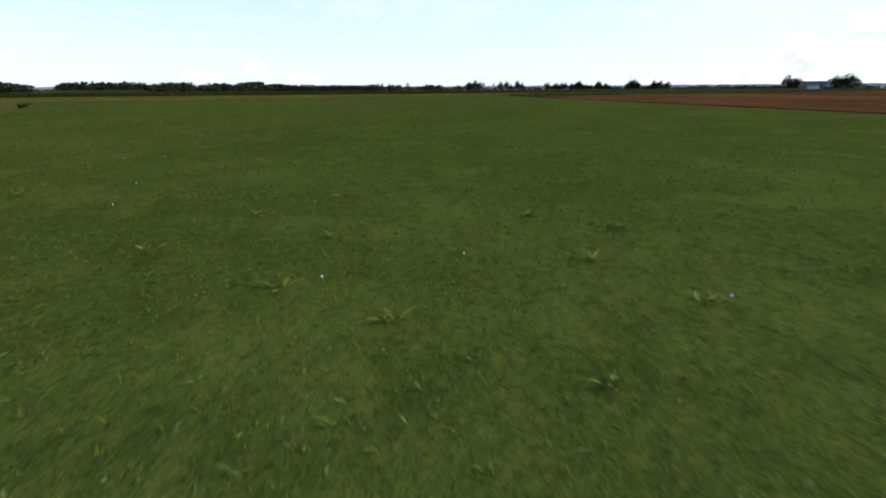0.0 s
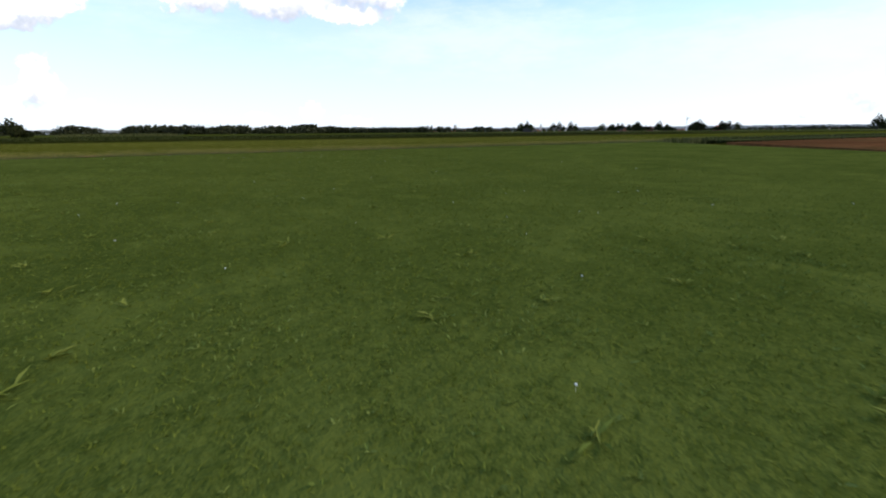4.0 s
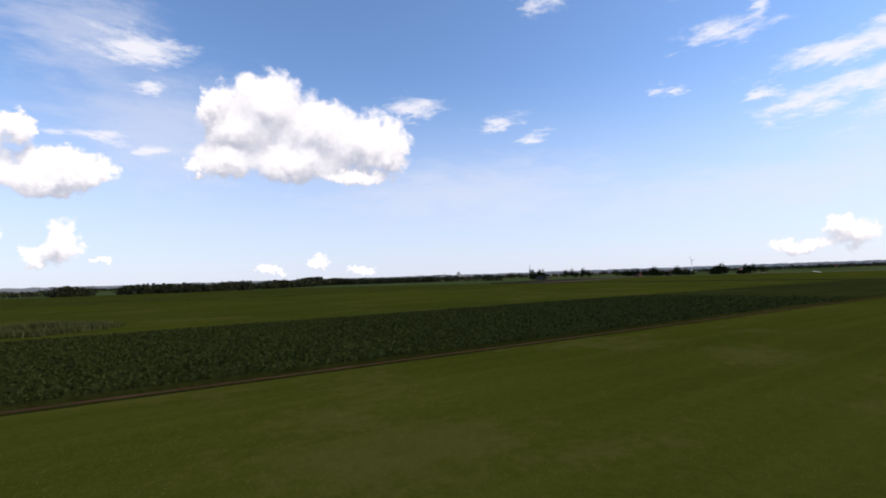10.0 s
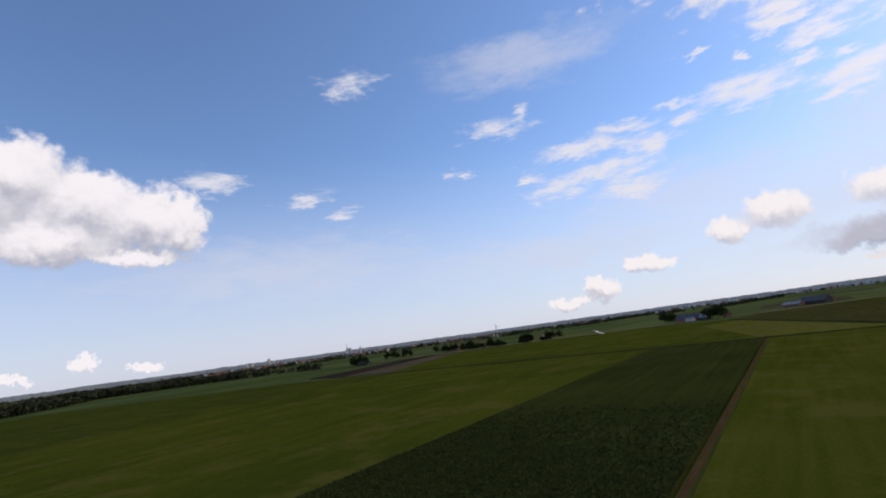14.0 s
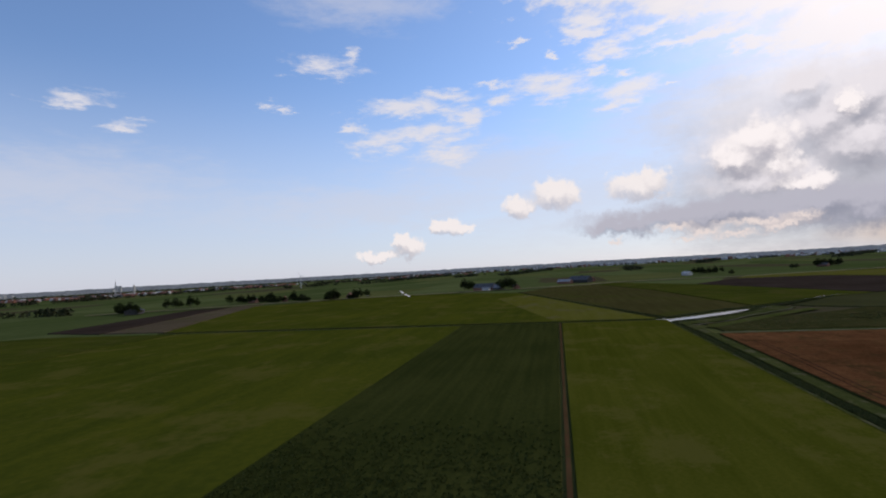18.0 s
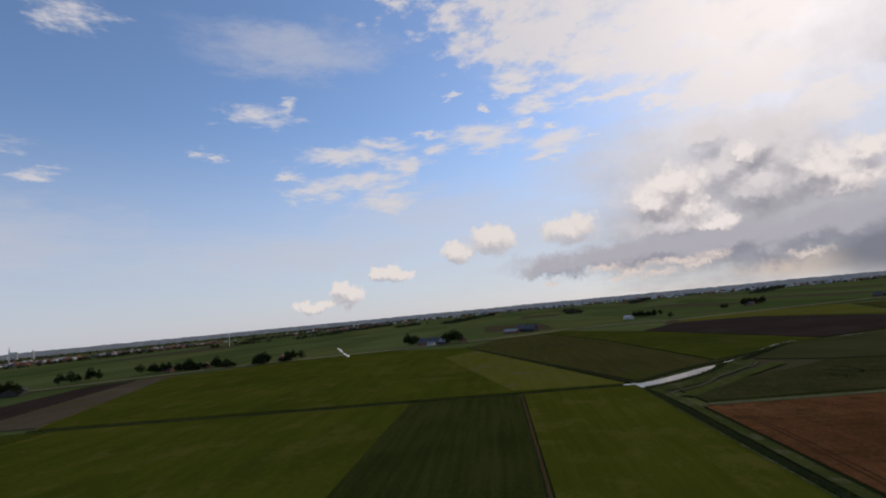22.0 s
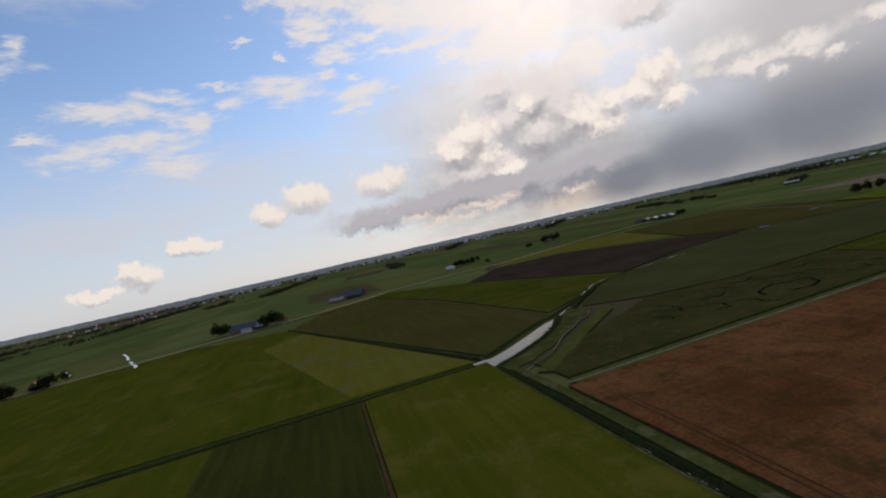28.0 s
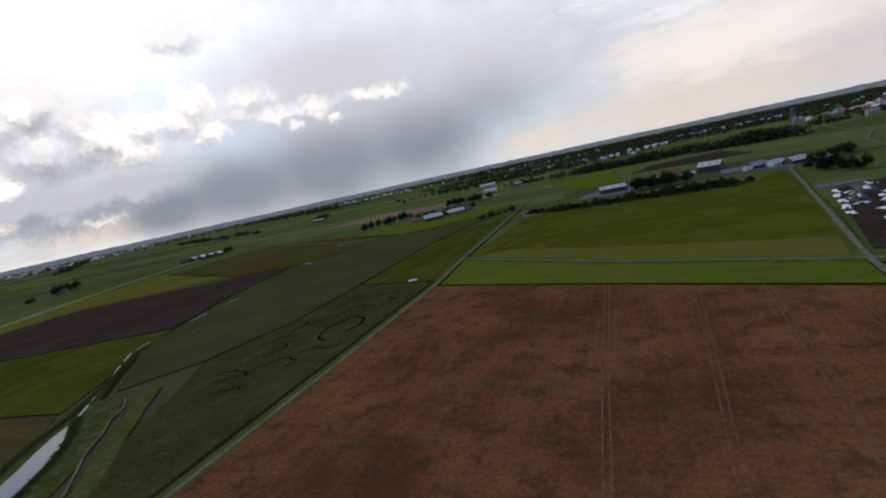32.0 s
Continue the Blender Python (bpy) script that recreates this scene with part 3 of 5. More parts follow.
def ribbon(name, line, width, z, material, label, category):
    """A strip of even width along a bent line, with slightly wavering edges."""
    rng = random.Random(len(line) * 7 + int(width * 100))
    pts = []
    for (ax, ay), (bx, by) in zip(line, line[1:]):
        n = max(1, int(math.hypot(bx - ax, by - ay) / 12))
        pts += [(ax + (bx - ax) * k / n, ay + (by - ay) * k / n) for k in range(n)]
    pts.append(line[-1])
    bm = bmesh.new()
    last = None
    for i, (x, y) in enumerate(pts):
        ax, ay = pts[max(i - 1, 0)]
        bx, by = pts[min(i + 1, len(pts) - 1)]
        d = math.hypot(bx - ax, by - ay)
        nx, ny = -(by - ay) / d, (bx - ax) / d
        l, r = width / 2 * rng.uniform(0.85, 1.15), width / 2 * rng.uniform(0.85, 1.15)
        pair = [bm.verts.new((x + nx * l, y + ny * l, z)), bm.verts.new((x - nx * r, y - ny * r, z))]
        if last:
            bm.faces.new((last[1], pair[1], pair[0], last[0]))
        last = pair
    return tagged(new(name, mesh(name, bm, material)), label, category, kind="structure")


def blades(name, spots, material, label, tall=(0.05, 0.1), wide=0.012, lean=0.6, per=3, seed=1, category="grass", broad=False):
    """Many narrow leaves that rise from the given spots (x, y, z), as one mesh."""
    rng = np.random.default_rng(seed)
    spots = np.repeat(np.asarray(spots, float), per, axis=0)
    n = len(spots)
    a, h = rng.uniform(0, math.tau, n), rng.uniform(*tall, n)
    off, tip = rng.normal(0, tall[1] * 0.35, (n, 2)), rng.normal(0, lean, (n, 2)) * h[:, None]
    w = wide * rng.uniform(0.6, 1.4, n)
    base = spots.copy()
    base[:, :2] += off
    side = np.stack([np.cos(a) * w, np.sin(a) * w, 0 * a], 1)
    top = base + np.concatenate([tip, h[:, None]], 1)
    if broad:
        mid = (base + top) / 2
        mid[:, 2] += h * 0.25
        v = np.stack([base, mid - side, top, mid + side], 1).reshape(-1, 3)
        f = np.arange(4 * n).reshape(-1, 4)
    else:
        v = np.stack([base - side, base + side, top], 1).reshape(-1, 3)
        f = np.arange(3 * n).reshape(-1, 3)
    return tagged(new(name, raw(name, v.tolist(), f.tolist(), material)), label, category, kind="stuff")


def box(bm, x0, x1, y0, y1, z0, z1):
    v = [bm.verts.new(p) for p in ((x0, y0, z0), (x1, y0, z0), (x1, y1, z0), (x0, y1, z0), (x0, y0, z1), (x1, y0, z1), (x1, y1, z1), (x0, y1, z1))]
    for f in ((0, 3, 2, 1), (4, 5, 6, 7), (0, 1, 5, 4), (1, 2, 6, 5), (2, 3, 7, 6), (3, 0, 4, 7)):
        bm.faces.new([v[i] for i in f])


def rod(bm, a, b, r, r2=None, n=6):
    a, b = Vector(a), Vector(b)
    q = (b - a).to_track_quat("Z", "Y")
    rings = [[bm.verts.new(p + q @ Vector((math.cos(k * math.tau / n) * s, math.sin(k * math.tau / n) * s, 0))) for k in range(n)] for p, s in ((a, r), (b, r if r2 is None else r2))]
    for k in range(n):
        bm.faces.new((rings[0][k], rings[0][(k + 1) % n], rings[1][(k + 1) % n], rings[1][k]))
    bm.faces.new(rings[0][::-1])
    bm.faces.new(rings[1])

# ---- ground, fields, ditches and roads ----
R = 4930
sheet = bmesh.new()
ring = [sheet.verts.new((90 + R * math.cos(a * math.tau / 96), R * math.sin(a * math.tau / 96), -0.7)) for a in range(96)]
sheet.faces.new(ring)
tagged(new("ground", mesh("ground", sheet, POLDER)), "flat green polder land that reaches the horizon", "ground", kind="structure")

# Ring of far woods; its haze is material colour and emission.
far = bmesh.new()
prev = None
rng = random.Random(3)
for k in range(1441):
    a = k % 1440 * math.tau / 1440
    h = 35 + 4 * noise.noise(Vector((math.cos(a) * 9, math.sin(a) * 9, 0))) + 4 * noise.noise(Vector((math.cos(a) * 90, math.sin(a) * 90, 5))) + rng.uniform(-2.5, 2.5)
    pair = [far.verts.new((90 + 4900 * math.cos(a), 4900 * math.sin(a), z)) for z in (-1, h)]
    if prev:
        far.faces.new((prev[0], pair[0], pair[1], prev[1]))
    prev = pair
tagged(new("backdrop", mesh("backdrop", far, PAINTED_HAZE)), "grey-green woods along the horizon, haze painted in", "backdrop", kind="structure")

slab("launch_meadow", [(-16, -150), (-16, 16.1), (43, 16.1), (31, -6), (10, -41), (2, -150)], LUSH, "lush short green meadow with clover and seed heads")
slab("side_field", [(-180, -150), (-180, 16.1), (-17.5, 16.1), (-17.5, -150)], YELLOW, "pale yellowing grass field beside the lush meadow")
slab("stubble_field", [(46, 10.4), (262, 9.0), (265.5, -90), (266, -174), (174, -146), (92, -117), (97, -74), (60, -58), (11.5, -42), (32, -7)], STUBBLE, "reddish brown stubble field with green patches")
slab("mown_field", [(-180, 16.9), (44, 16.9), (47, 17.9), (314, 18.4), (311, 70.2), (-180, 70.2)], PALE, "mown yellow-green meadow strip")
slab("beet_field", [(-180, 72.4), (310.5, 72.4), (309.5, 124), (-180, 124)], CROP, "dark green leafy beet crop", top=0.25, depth=0.95)
slab("far_meadow", [(-180, 124.2), (309.4, 124.2), (308, 311), (-180, 306)], MEADOW, "plain green meadow behind the beet crop")
slab("back_meadow", [(-180, 309), (307.5, 314), (306, 420), (190, 700), (-180, 700)], MEADOW2, "darker green meadow with straight ditches")
slab("ditch_meadow", [(318.5, 21), (612, 118), (672, 230), (640, 330), (560, 432), (318, 330)], MEADOW, "broad green meadow between ditches and a dike")
slab("yellow_wedge", [(319.5, 21.5), (560, 101), (520, 130), (322, 75)], YELLOW, "yellow-green wedge of thin grass", top=0.03, depth=0.1)
slab("olive_field", [(322, 14), (334, 2), (352, -24), (372, -40), (560, -20), (745, 25), (716, 78), (612, 114)], OLIVE, "brownish green crop field")
slab("green_strip", [(374, -43), (436, -140), (634, -78), (770, -2), (746, 22), (560, -23)], MEADOW2, "green grass strip beside the ploughed soil")
slab("ploughed_field", [(440, -143), (470, -220), (486, -318), (546, -299), (708, -236), (726, -150), (638, -82)], MAROON, "dark purple-brown ploughed field")
slab("yellow_field", [(712, -238), (730, -150), (776, -176), (819, -292), (817, -404), (574, -312)], YELLOW, "yellow-green field beside the ploughed soil")
slab("grey_field", [(347, -86), (366, -60), (418, -108), (436, -146), (466, -220), (483, -318), (420, -420), (352, -468), (312, -545), (304, -543), (338, -334), (334, -200), (333, -136)], GREY, "long grey-green crop field")
slab("marsh_field", [(269, 5), (296, 6), (302, -10), (326, -58), (343, -84), (331, -136), (330, -198), (272, -186), (268, -90)], MARSH, "dark marshy pasture with winding gullies")
slab("road_meadow", [(273, -188), (330, -200), (336, -334), (312, -400), (288, -440), (278, -250)], MEADOW2, "green meadow between road and grey crop")
slab("green_verge", [(264, -178), (174, -149), (91, -120), (89, -144), (176, -182), (270, -234)], BRIGHT, "bright green grass strip along the stubble")
slab("large_meadow", [(270, -248), (262, -416), (218, -402), (140, -394), (77, -388), (50, -440), (45, -437), (86, -154), (176, -192)], MEADOW, "large green meadow between two tracks")
slab("pale_verge", [(268, -243.5), (240, -250), (178, -219), (85, -183), (88, -152), (176, -190.5)], YELLOW, "pale grass verge along the track", top=0.03, depth=0.1)
slab("farm_field", [(480, -322), (548, -304), (800, -408), (760, -560), (640, -540), (430, -440)], OLIVE, "brownish green crop field by a farm")
slab("barn_field", [(345, -474), (425, -432), (520, -475), (520, -560), (440, -540), (318, -560)], BRIGHT, "bright green field before the barns")
slab("tan_field", [(560, -690), (760, -700), (700, -840), (380, -800), (420, -720)], TAN, "tan stubble strip among green fields")
slab("brown_plot", [(322, 390), (335, 455), (540, 505), (560, 470)], MAROON, "dark brown soil plot beside a tan plot")
slab("tan_plot", [(322, 335), (322, 386), (560, 466), (606, 450)], TANCROP, "tan-brown crop plot beside a ditch")
slab("dark_farm_field", [(40, -830), (140, -800), (170, -700), (20, -690)], MAROON, "dark bare field behind the farm")
slab("light_farm_field", [(180, -560), (240, -600), (330, -860), (200, -860)], BRIGHT, "bright green field behind the barns")
slab("far_brown_plot", [(-20, -180), (-110, -170), (-130, -330), (-30, -330)], STUBBLE, "reddish brown plot beside the silage yard")

ribbon("ditch_1", [(-180, 16.5), (46, 16.5)], 0.9, -0.5, DITCH, "dark overgrown ditch between two meadows", "ditch")
ribbon("ditch_2", [(46, 16.3), (180, 16.6), (264, 16.6), (304, 17.4)], 2.3, -0.35, DITCH, "wide dark reedy ditch beside the stubble", "ditch")
ribbon("ditch_3", [(314.5, 17), (313.5, 120), (312.5, 330)], 1.5, -0.3, DITCH, "dark straight ditch across the strips", "ditch")
ribbon("ditch_4", [(319, 18), (480, 71.5), (613, 116.4)], 1.5, -0.3, DITCH, "dark ditch between meadow and brown crop", "ditch")
ribbon("ditch_5", [(360, -48), (418, -106), (438, -144), (470, -222)], 2.6, -0.3, DITCH, "dark ditch that leads on from the creek", "ditch")
ribbon("ditch_6", [(344, -85), (332, -136), (332, -200), (337, -334), (310, -410)], 2.2, 0.03, DITCH, "dark ditch line along the grey crop", "ditch")
ribbon("ditch_7", [(266, -176), (174, -147.6), (91, -118.6)], 1.8, 0.02, DITCH, "dark ditch between stubble and grass", "ditch")
ribbon("ditch_8", [(-180, 307.5), (307, 312.5)], 1.8, -0.3, DITCH, "dark straight ditch between meadows", "ditch")
ribbon("ditch_9", [(262, -238), (232, -345)], 1.2, 0.03, DITCH, "dark thin ditch across the large meadow", "ditch")
ribbon("ditch_10", [(480, -320), (546, -301), (640, -345), (760, -400)], 1.6, 0.04, DITCH, "dark field edge behind the ploughed soil", "ditch")
ribbon("ditch_11", [(268.8, 4), (270.5, -90), (272, -186)], 2.4, 0.05, DITCH, "dark wet edge of the marsh", "ditch")
ribbon("ditch_12", [(272, -187), (300, -193), (331, -199)], 1.6, 0.05, DITCH, "dark ditch across the marsh", "ditch")
for a, b, w in ((214, 219, 0.35), (196, 204, 0.45), (172, 178, 0.4), (246, 250, 0.3)):
    ribbon("ditch_water_%d" % a, [(a, 17.5), (b, 17.5)], w, -0.2, WATER, "bright water between ditch reeds", "water")
ribbon("bank_1", [(50, 18.3), (180, 18.6), (300, 19.2)], 0.8, 0.08, BANKSIDE, "grassy ditch bank", "bank")
ribbon("ditch_13", [(50, 11.0), (180, 10.5), (262, 9.8)], 0.9, 0.03, DITCH, "thin dark ditch beside the stubble", "ditch")
ribbon("bank_2", [(50, 13.3), (180, 13.1), (266, 12.6), (296, 13.5)], 3.6, 0.10, BANKSIDE, "grassy ditch bank", "bank")
strip = bmesh.new()
prev = None
for k in range(1400):
    x = -180 + k * 0.16
    lo = 17.02 + 0.10 * noise.noise(Vector((x * 0.9, 3, 0))) + 0.07 * noise.noise(Vector((x * 4.1, 9, 0)))
    hi = 17.72 + 0.28 * noise.noise(Vector((x * 0.35, 21, 0))) + 0.16 * noise.noise(Vector((x * 1.7, 33, 0))) + 0.08 * noise.noise(Vector((x * 5.3, 40, 0)))
    pair = [strip.verts.new((x, y, 0.02)) for y in (lo, (lo + hi) / 2, hi)]
    pair[1].co.z = 0.045
    if prev:
        for a in (0, 1):
            strip.faces.new((prev[a], pair[a], pair[a + 1], prev[a + 1]))
    prev = pair
tagged(new("dirt_strip", mesh("dirt_strip", strip, DEBRIS)), "ragged strip of bare pinkish soil and dead stems", "soil", kind="structure")
ribbon("dirt_path", [(-180, 71.2), (60, 71.2), (311, 71.2)], 0.8, 0.04, DIRT, "reddish bare strip beside the beet crop", "path")
ribbon("verge_1", [(264.9, 6), (266.4, -90), (268.6, -177), (275, -242), (285, -390), (297, -545)], 5.6, 0.04, EDGE, "rough grass verge of the road", "verge")
ribbon("verge_2", [(272, -241), (176, -188), (87, -149.5), (20, -123)], 13.0, 0.025, EDGE, "rough grass verge of the track", "verge")
ribbon("verge_3", [(88, -152), (75, -220), (46, -398), (40, -437)], 4.6, 0.06, EDGE, "rough grass verge of the track", "verge")
ribbon("road_1", [(264.6, 8), (265.6, -90), (267.6, -177), (274, -242), (284, -390), (296, -545), (300, -640)], 1.7, 0.06, TRACK, "straight grey farm road", "road")
ribbon("road_2", [(272.4, -240), (176, -187), (87, -148.6), (20, -122), (-60, -95)], 2.2, 0.09, TRACK, "pale farm track between meadows", "road")
ribbon("road_3", [(93, -70), (87, -147), (75, -220), (46, -398), (40, -437), (28, -470)], 2.3, 0.08, TRACK, "straight grey farm track", "road")
DIKE = [(520, 640), (562, 545), (622, 430), (650, 345), (676, 235), (704, 150), (720, 82), (752, 24), (783, -10), (792, -100), (783, -173), (826, -292), (866, -420), (900, -560)]
ribbon("verge_4", DIKE, 17.0, 0.04, WILD, "pale grassy slope of a dike", "verge")
ribbon("road_4", DIKE, 3.0, 0.08, TRACK, "pale winding dike road", "road")
ribbon("road_5", [(430, -440), (486, -430), (560, -470), (700, -540)], 2.4, 0.06, TRACK, "pale farm track past a small bridge", "road")
ribbon("path_1", [(284, 14), (289, 11), (295, 4), (299, -4), (308, -12), (319, -21), (327, -31), (336, -39), (342, -48), (352, -55)], 0.7, 0.05, TRACK, "narrow pale path along the creek", "path")
ribbon("trail_grass", [(282, 8), (296, -8), (313, -26), (330, -45), (345, -62)], 6.0, 0.03, EDGE, "green mown grass beside the path", "grass")
for k, (x0, x1, w) in enumerate(((165, 174, 0.5), (147, 142, 0.3), (126.5, 121, 0.5), (109, 103, 0.3))):
    for n, d in ((1, -0.8), (2, 0.8)):
        ribbon("wheel_track_%d_%d" % (k + 1, n), [(x0 + d, 6), (x0 + (x1 - x0) * 0.5 + d, -60), (x1 + d, -122 - (x1 - 91) * 0.30)], w, 0.02, TRAMLINE, "pale wheel track through the stubble", "track")
ribbon("wheel_track_7", [(112, 6.6), (150, 7.6), (174, 7.4), (193, 6.2), (217, 4.6), (243, 3.6)], 0.45, 0.02, RUT, "dark wheel track along the field edge", "track")
ribbon("wheel_track_8", [(112, 4.9), (150, 5.9), (174, 5.7), (193, 4.5), (217, 2.9), (243, 1.9)], 0.45, 0.02, RUT, "dark wheel track along the field edge", "track")


def pool(name, pts, z, label):
    bm = bmesh.new()
    bm.faces.new([bm.verts.new((x, y, z)) for x, y in pts])
    return tagged(new(name, mesh(name, bm, WATER)), label, "water", kind="structure")


pool("creek", [(304, 22), (307, 15), (313, 6), (320, -4), (327, -13), (334, -21), (343, -28), (354, -35), (350, -28), (344, -20), (337, -12), (330, -3), (323, 6), (318, 14), (318, 23), (311, 25)], -0.2, "still grey creek that mirrors the sky")
for k, (a, b, w) in enumerate((((630, 257), (664, 271), 2.8), ((667, 273), (702, 287), 2.4), ((722, 295), (818, 334), 2.6), ((706, 345), (742, 363), 2.2), ((746, 365), (778, 381), 2.4))):
    ribbon("pond_%d" % (k + 1), [a, ((a[0] + b[0]) / 2 + 1.0, (a[1] + b[1]) / 2 - 1.5), b], w, 0.05, WATER, "narrow bright pool in the meadow", "water")
for k, (a, b, w) in enumerate((((358, -41), (366, -49), 1.2), ((369, -52), (386, -69), 0.8), ((389, -72), (404, -86), 0.9), ((410, -92), (421, -103), 0.7), ((424, -108), (429, -120), 0.5), ((437, -152), (440, -170), 0.5), ((443, -186), (446, -205), 0.5))):
    ribbon("open_water_%d" % (k + 1), [a, b], w, 0.06, WATER, "bright open water in the ditch", "water")
slab("creek_bank", [(296, 16), (298, 6), (312, -14), (338, -42), (356, -58), (370, -52), (372, -42), (352, -20), (336, 4), (324, 14), (317, 23), (308, 27)], BANKSIDE, "rough green creek bank", top=-0.25, depth=0.3, category="bank")

rng = random.Random(11)
gullies = [[(316, -64), (308, -70), (302, -80), (296, -86), (288, -84), (289, -76)], [(289, -103), (296, -108), (300, -120), (292, -133), (284, -128), (281, -118), (287, -110)],
           [(332, -99), (324, -104), (318, -112), (308, -110)], [(316, -128), (308, -136), (302, -150), (294, -152)], [(322, -146), (314, -154), (318, -166), (308, -172)],
           [(286, -148), (282, -158), (290, -164)], [(310, -88), (306, -98), (312, -104)], [(322, -72), (314, -76), (306, -74), (300, -70)],
           [(294, -92), (288, -96), (280, -94), (276, -100)], [(304, -58), (298, -62), (292, -60)], [(322, -118), (318, -126), (322, -134)], [(298, -168), (292, -174), (284, -172)]]
for k, line in enumerate(gullies):
    bent = []
    for (ax, ay), (bx, by) in zip(line, line[1:]):
        bent += [(ax + (bx - ax) * q / 4 + rng.uniform(-1.1, 1.1), ay + (by - ay) * q / 4 + rng.uniform(-1.1, 1.1)) for q in range(4)]
    ribbon("gully_%d" % (k + 1), bent, rng.uniform(0.8, 1.6), 0.05, GULLY, "dark winding gully in the marsh", "gully")
slab("silage_yard", [(81, -162), (60, -152), (18, -150), (-20, -290), (20, -318), (50, -304)], MAROON, "dark trodden yard with silage heaps", top=0.05)
slab("garden_plot", [(250, -408), (268, -404), (281, -452), (255, -446)], TAN, "small pale fenced plot by the road", top=0.04)
slab("farm_yard", [(60, -478), (84, -492), (80, -530), (20, -535), (-10, -480), (30, -462)], PAVED, "concrete farm yard", top=0.04)
slab("barn_yard", [(225, -478), (170, -470), (165, -515), (215, -520)], PAVED, "pale concrete yard beside a barn", top=0.04)

# ---- near plants ----
gen = np.random.default_rng(5)


def scatter(n, x0, x1, y0, y1, z=0.0):
    return np.stack([gen.uniform(x0, x1, n), gen.uniform(y0, y1, n), np.full(n, z)], 1)


def along_flight(n, spread):
    """Spots on the launch meadow, thickest under the flight line."""
    s = gen.uniform(0, 1, n)
    x = np.interp(s, (0, 0.5, 0.8, 1), (-13, -1, 4, 8)) + gen.normal(0, spread, n)
    y = np.interp(s, (0, 0.5, 0.8, 1), (-43, -14, 2, 16)) + gen.normal(0, 1.0, n)
    keep = (x > -15.8) & (y < 16.2) & (x < 9 + (y + 41) * 0.56)
    return np.stack([x, y, 0 * x], 1)[keep]


blades("meadow_grass", along_flight(240000, 6.5), GRASS_BLADE, "short lush green grass blades", (0.010, 0.032), 0.003, 0.9, 3, 1)
blades("clover", along_flight(9000, 5.0), CLOVER, "pale green clover and weed leaves", (0.010, 0.022), 0.006, 1.3, 4, 2, "weeds", True)
patch = np.concatenate([np.concatenate([c[:2] + gen.normal(0, 0.25, (26, 2)), np.zeros((26, 1))], 1) for c in along_flight(330, 5.0)])
blades("weed_patches", patch, CLOVER, "patches of broad light green weeds", (0.015, 0.035), 0.006, 0.8, 4, 3, "weeds", True)
blades("weed_rosettes", along_flight(420, 4.5), ROSETTE, "low rosettes of broad yellow-green leaves", (0.025, 0.05), 0.012, 1.6, 10, 9, "weeds", True)
tufts = np.concatenate([scatter(22000, -50, 46, 16.0, 16.75, -0.12), scatter(8000, -20, 40, 16.2, 16.9, -0.25), scatter(11000, -50, 46, 16.75, 17.05, 0.0)])
tufts = tufts[np.sin(tufts[:, 0] * 2.1) + np.sin(tufts[:, 0] * 0.83 + 1) + np.sin(tufts[:, 0] * 5.3) * 0.6 + gen.normal(0, 0.7, len(tufts)) > -1.0]
blades("ditch_grass", tufts, REED, "long grey-green grass on the ditch edge", (0.06, 0.22), 0.005, 0.7, 4, 4)
dead = scatter(40000, -45, 50, 16.95, 17.8)
dead = dead[np.sin(dead[:, 0] * 0.9) + np.sin(dead[:, 0] * 0.37 + 2) + gen.normal(0, 0.5, len(dead)) > -0.7]
blades("dead_stems", dead, DEAD, "pale brown dead stems on bare soil", (0.02, 0.08), 0.004, 1.1, 4, 5)
blades("strip_grass", scatter(12000, -30, 46, 17.0, 18.0), MOWN_BLADE, "sparse green grass on bare soil", (0.03, 0.09), 0.004, 0.6, 4, 14)
dry = scatter(110000, -40, 60, 17.7, 30)
dry = dry[gen.uniform(0, 1, len(dry)) < (0.06 + 0.94 * (np.sin(dry[:, 1] * 3.4 + np.sin(dry[:, 0] * 0.23) * 0.6) + np.sin(dry[:, 0] * 1.9) * 0.4 + np.sin(dry[:, 0] * 0.57) * 0.4 > 0.25)) * np.clip(1.2 - (dry[:, 1] - 17.7) / 9, 0.03, 1)]
blades("dry_grass", dry, DRY_BLADE, "yellowed grass left in mown rows", (0.03, 0.10), 0.0035, 0.6, 5, 6)
blades("mown_grass", scatter(140000, -50, 80, 17.8, 62), MOWN_BLADE, "short green grass between dry rows", (0.015, 0.045), 0.0042, 0.7, 4, 7)
clods = scatter(9000, -30, 46, 17.1, 17.74)
cv, cf = [], []
for x, y, _ in clods:
    b0, r = len(cv), gen.uniform(0.008, 0.024)
    cv += [tuple(np.array((x, y, r * 0.5)) + gen.normal(0, 0.25 * r, 3) + r * np.array(d)) for d in ((1, 0, 0), (-1, 0, 0), (0, 1, 0), (0, -1, 0), (0, 0, 1), (0, 0, -1))]
    cf += [tuple(b0 + i for i in f) for f in ((0, 2, 4), (2, 1, 4), (1, 3, 4), (3, 0, 4), (2, 0, 5), (1, 2, 5), (3, 1, 5), (0, 3, 5))]
tagged(new("soil_clods", raw("soil_clods", cv, cf, CLOD)), "reddish brown soil clods along the ditch", "soil", kind="stuff")
fluff = along_flight(120, 5.0)
fluff[:, 2] = gen.uniform(0.02, 0.045, len(fluff))
hv, hf = [], []
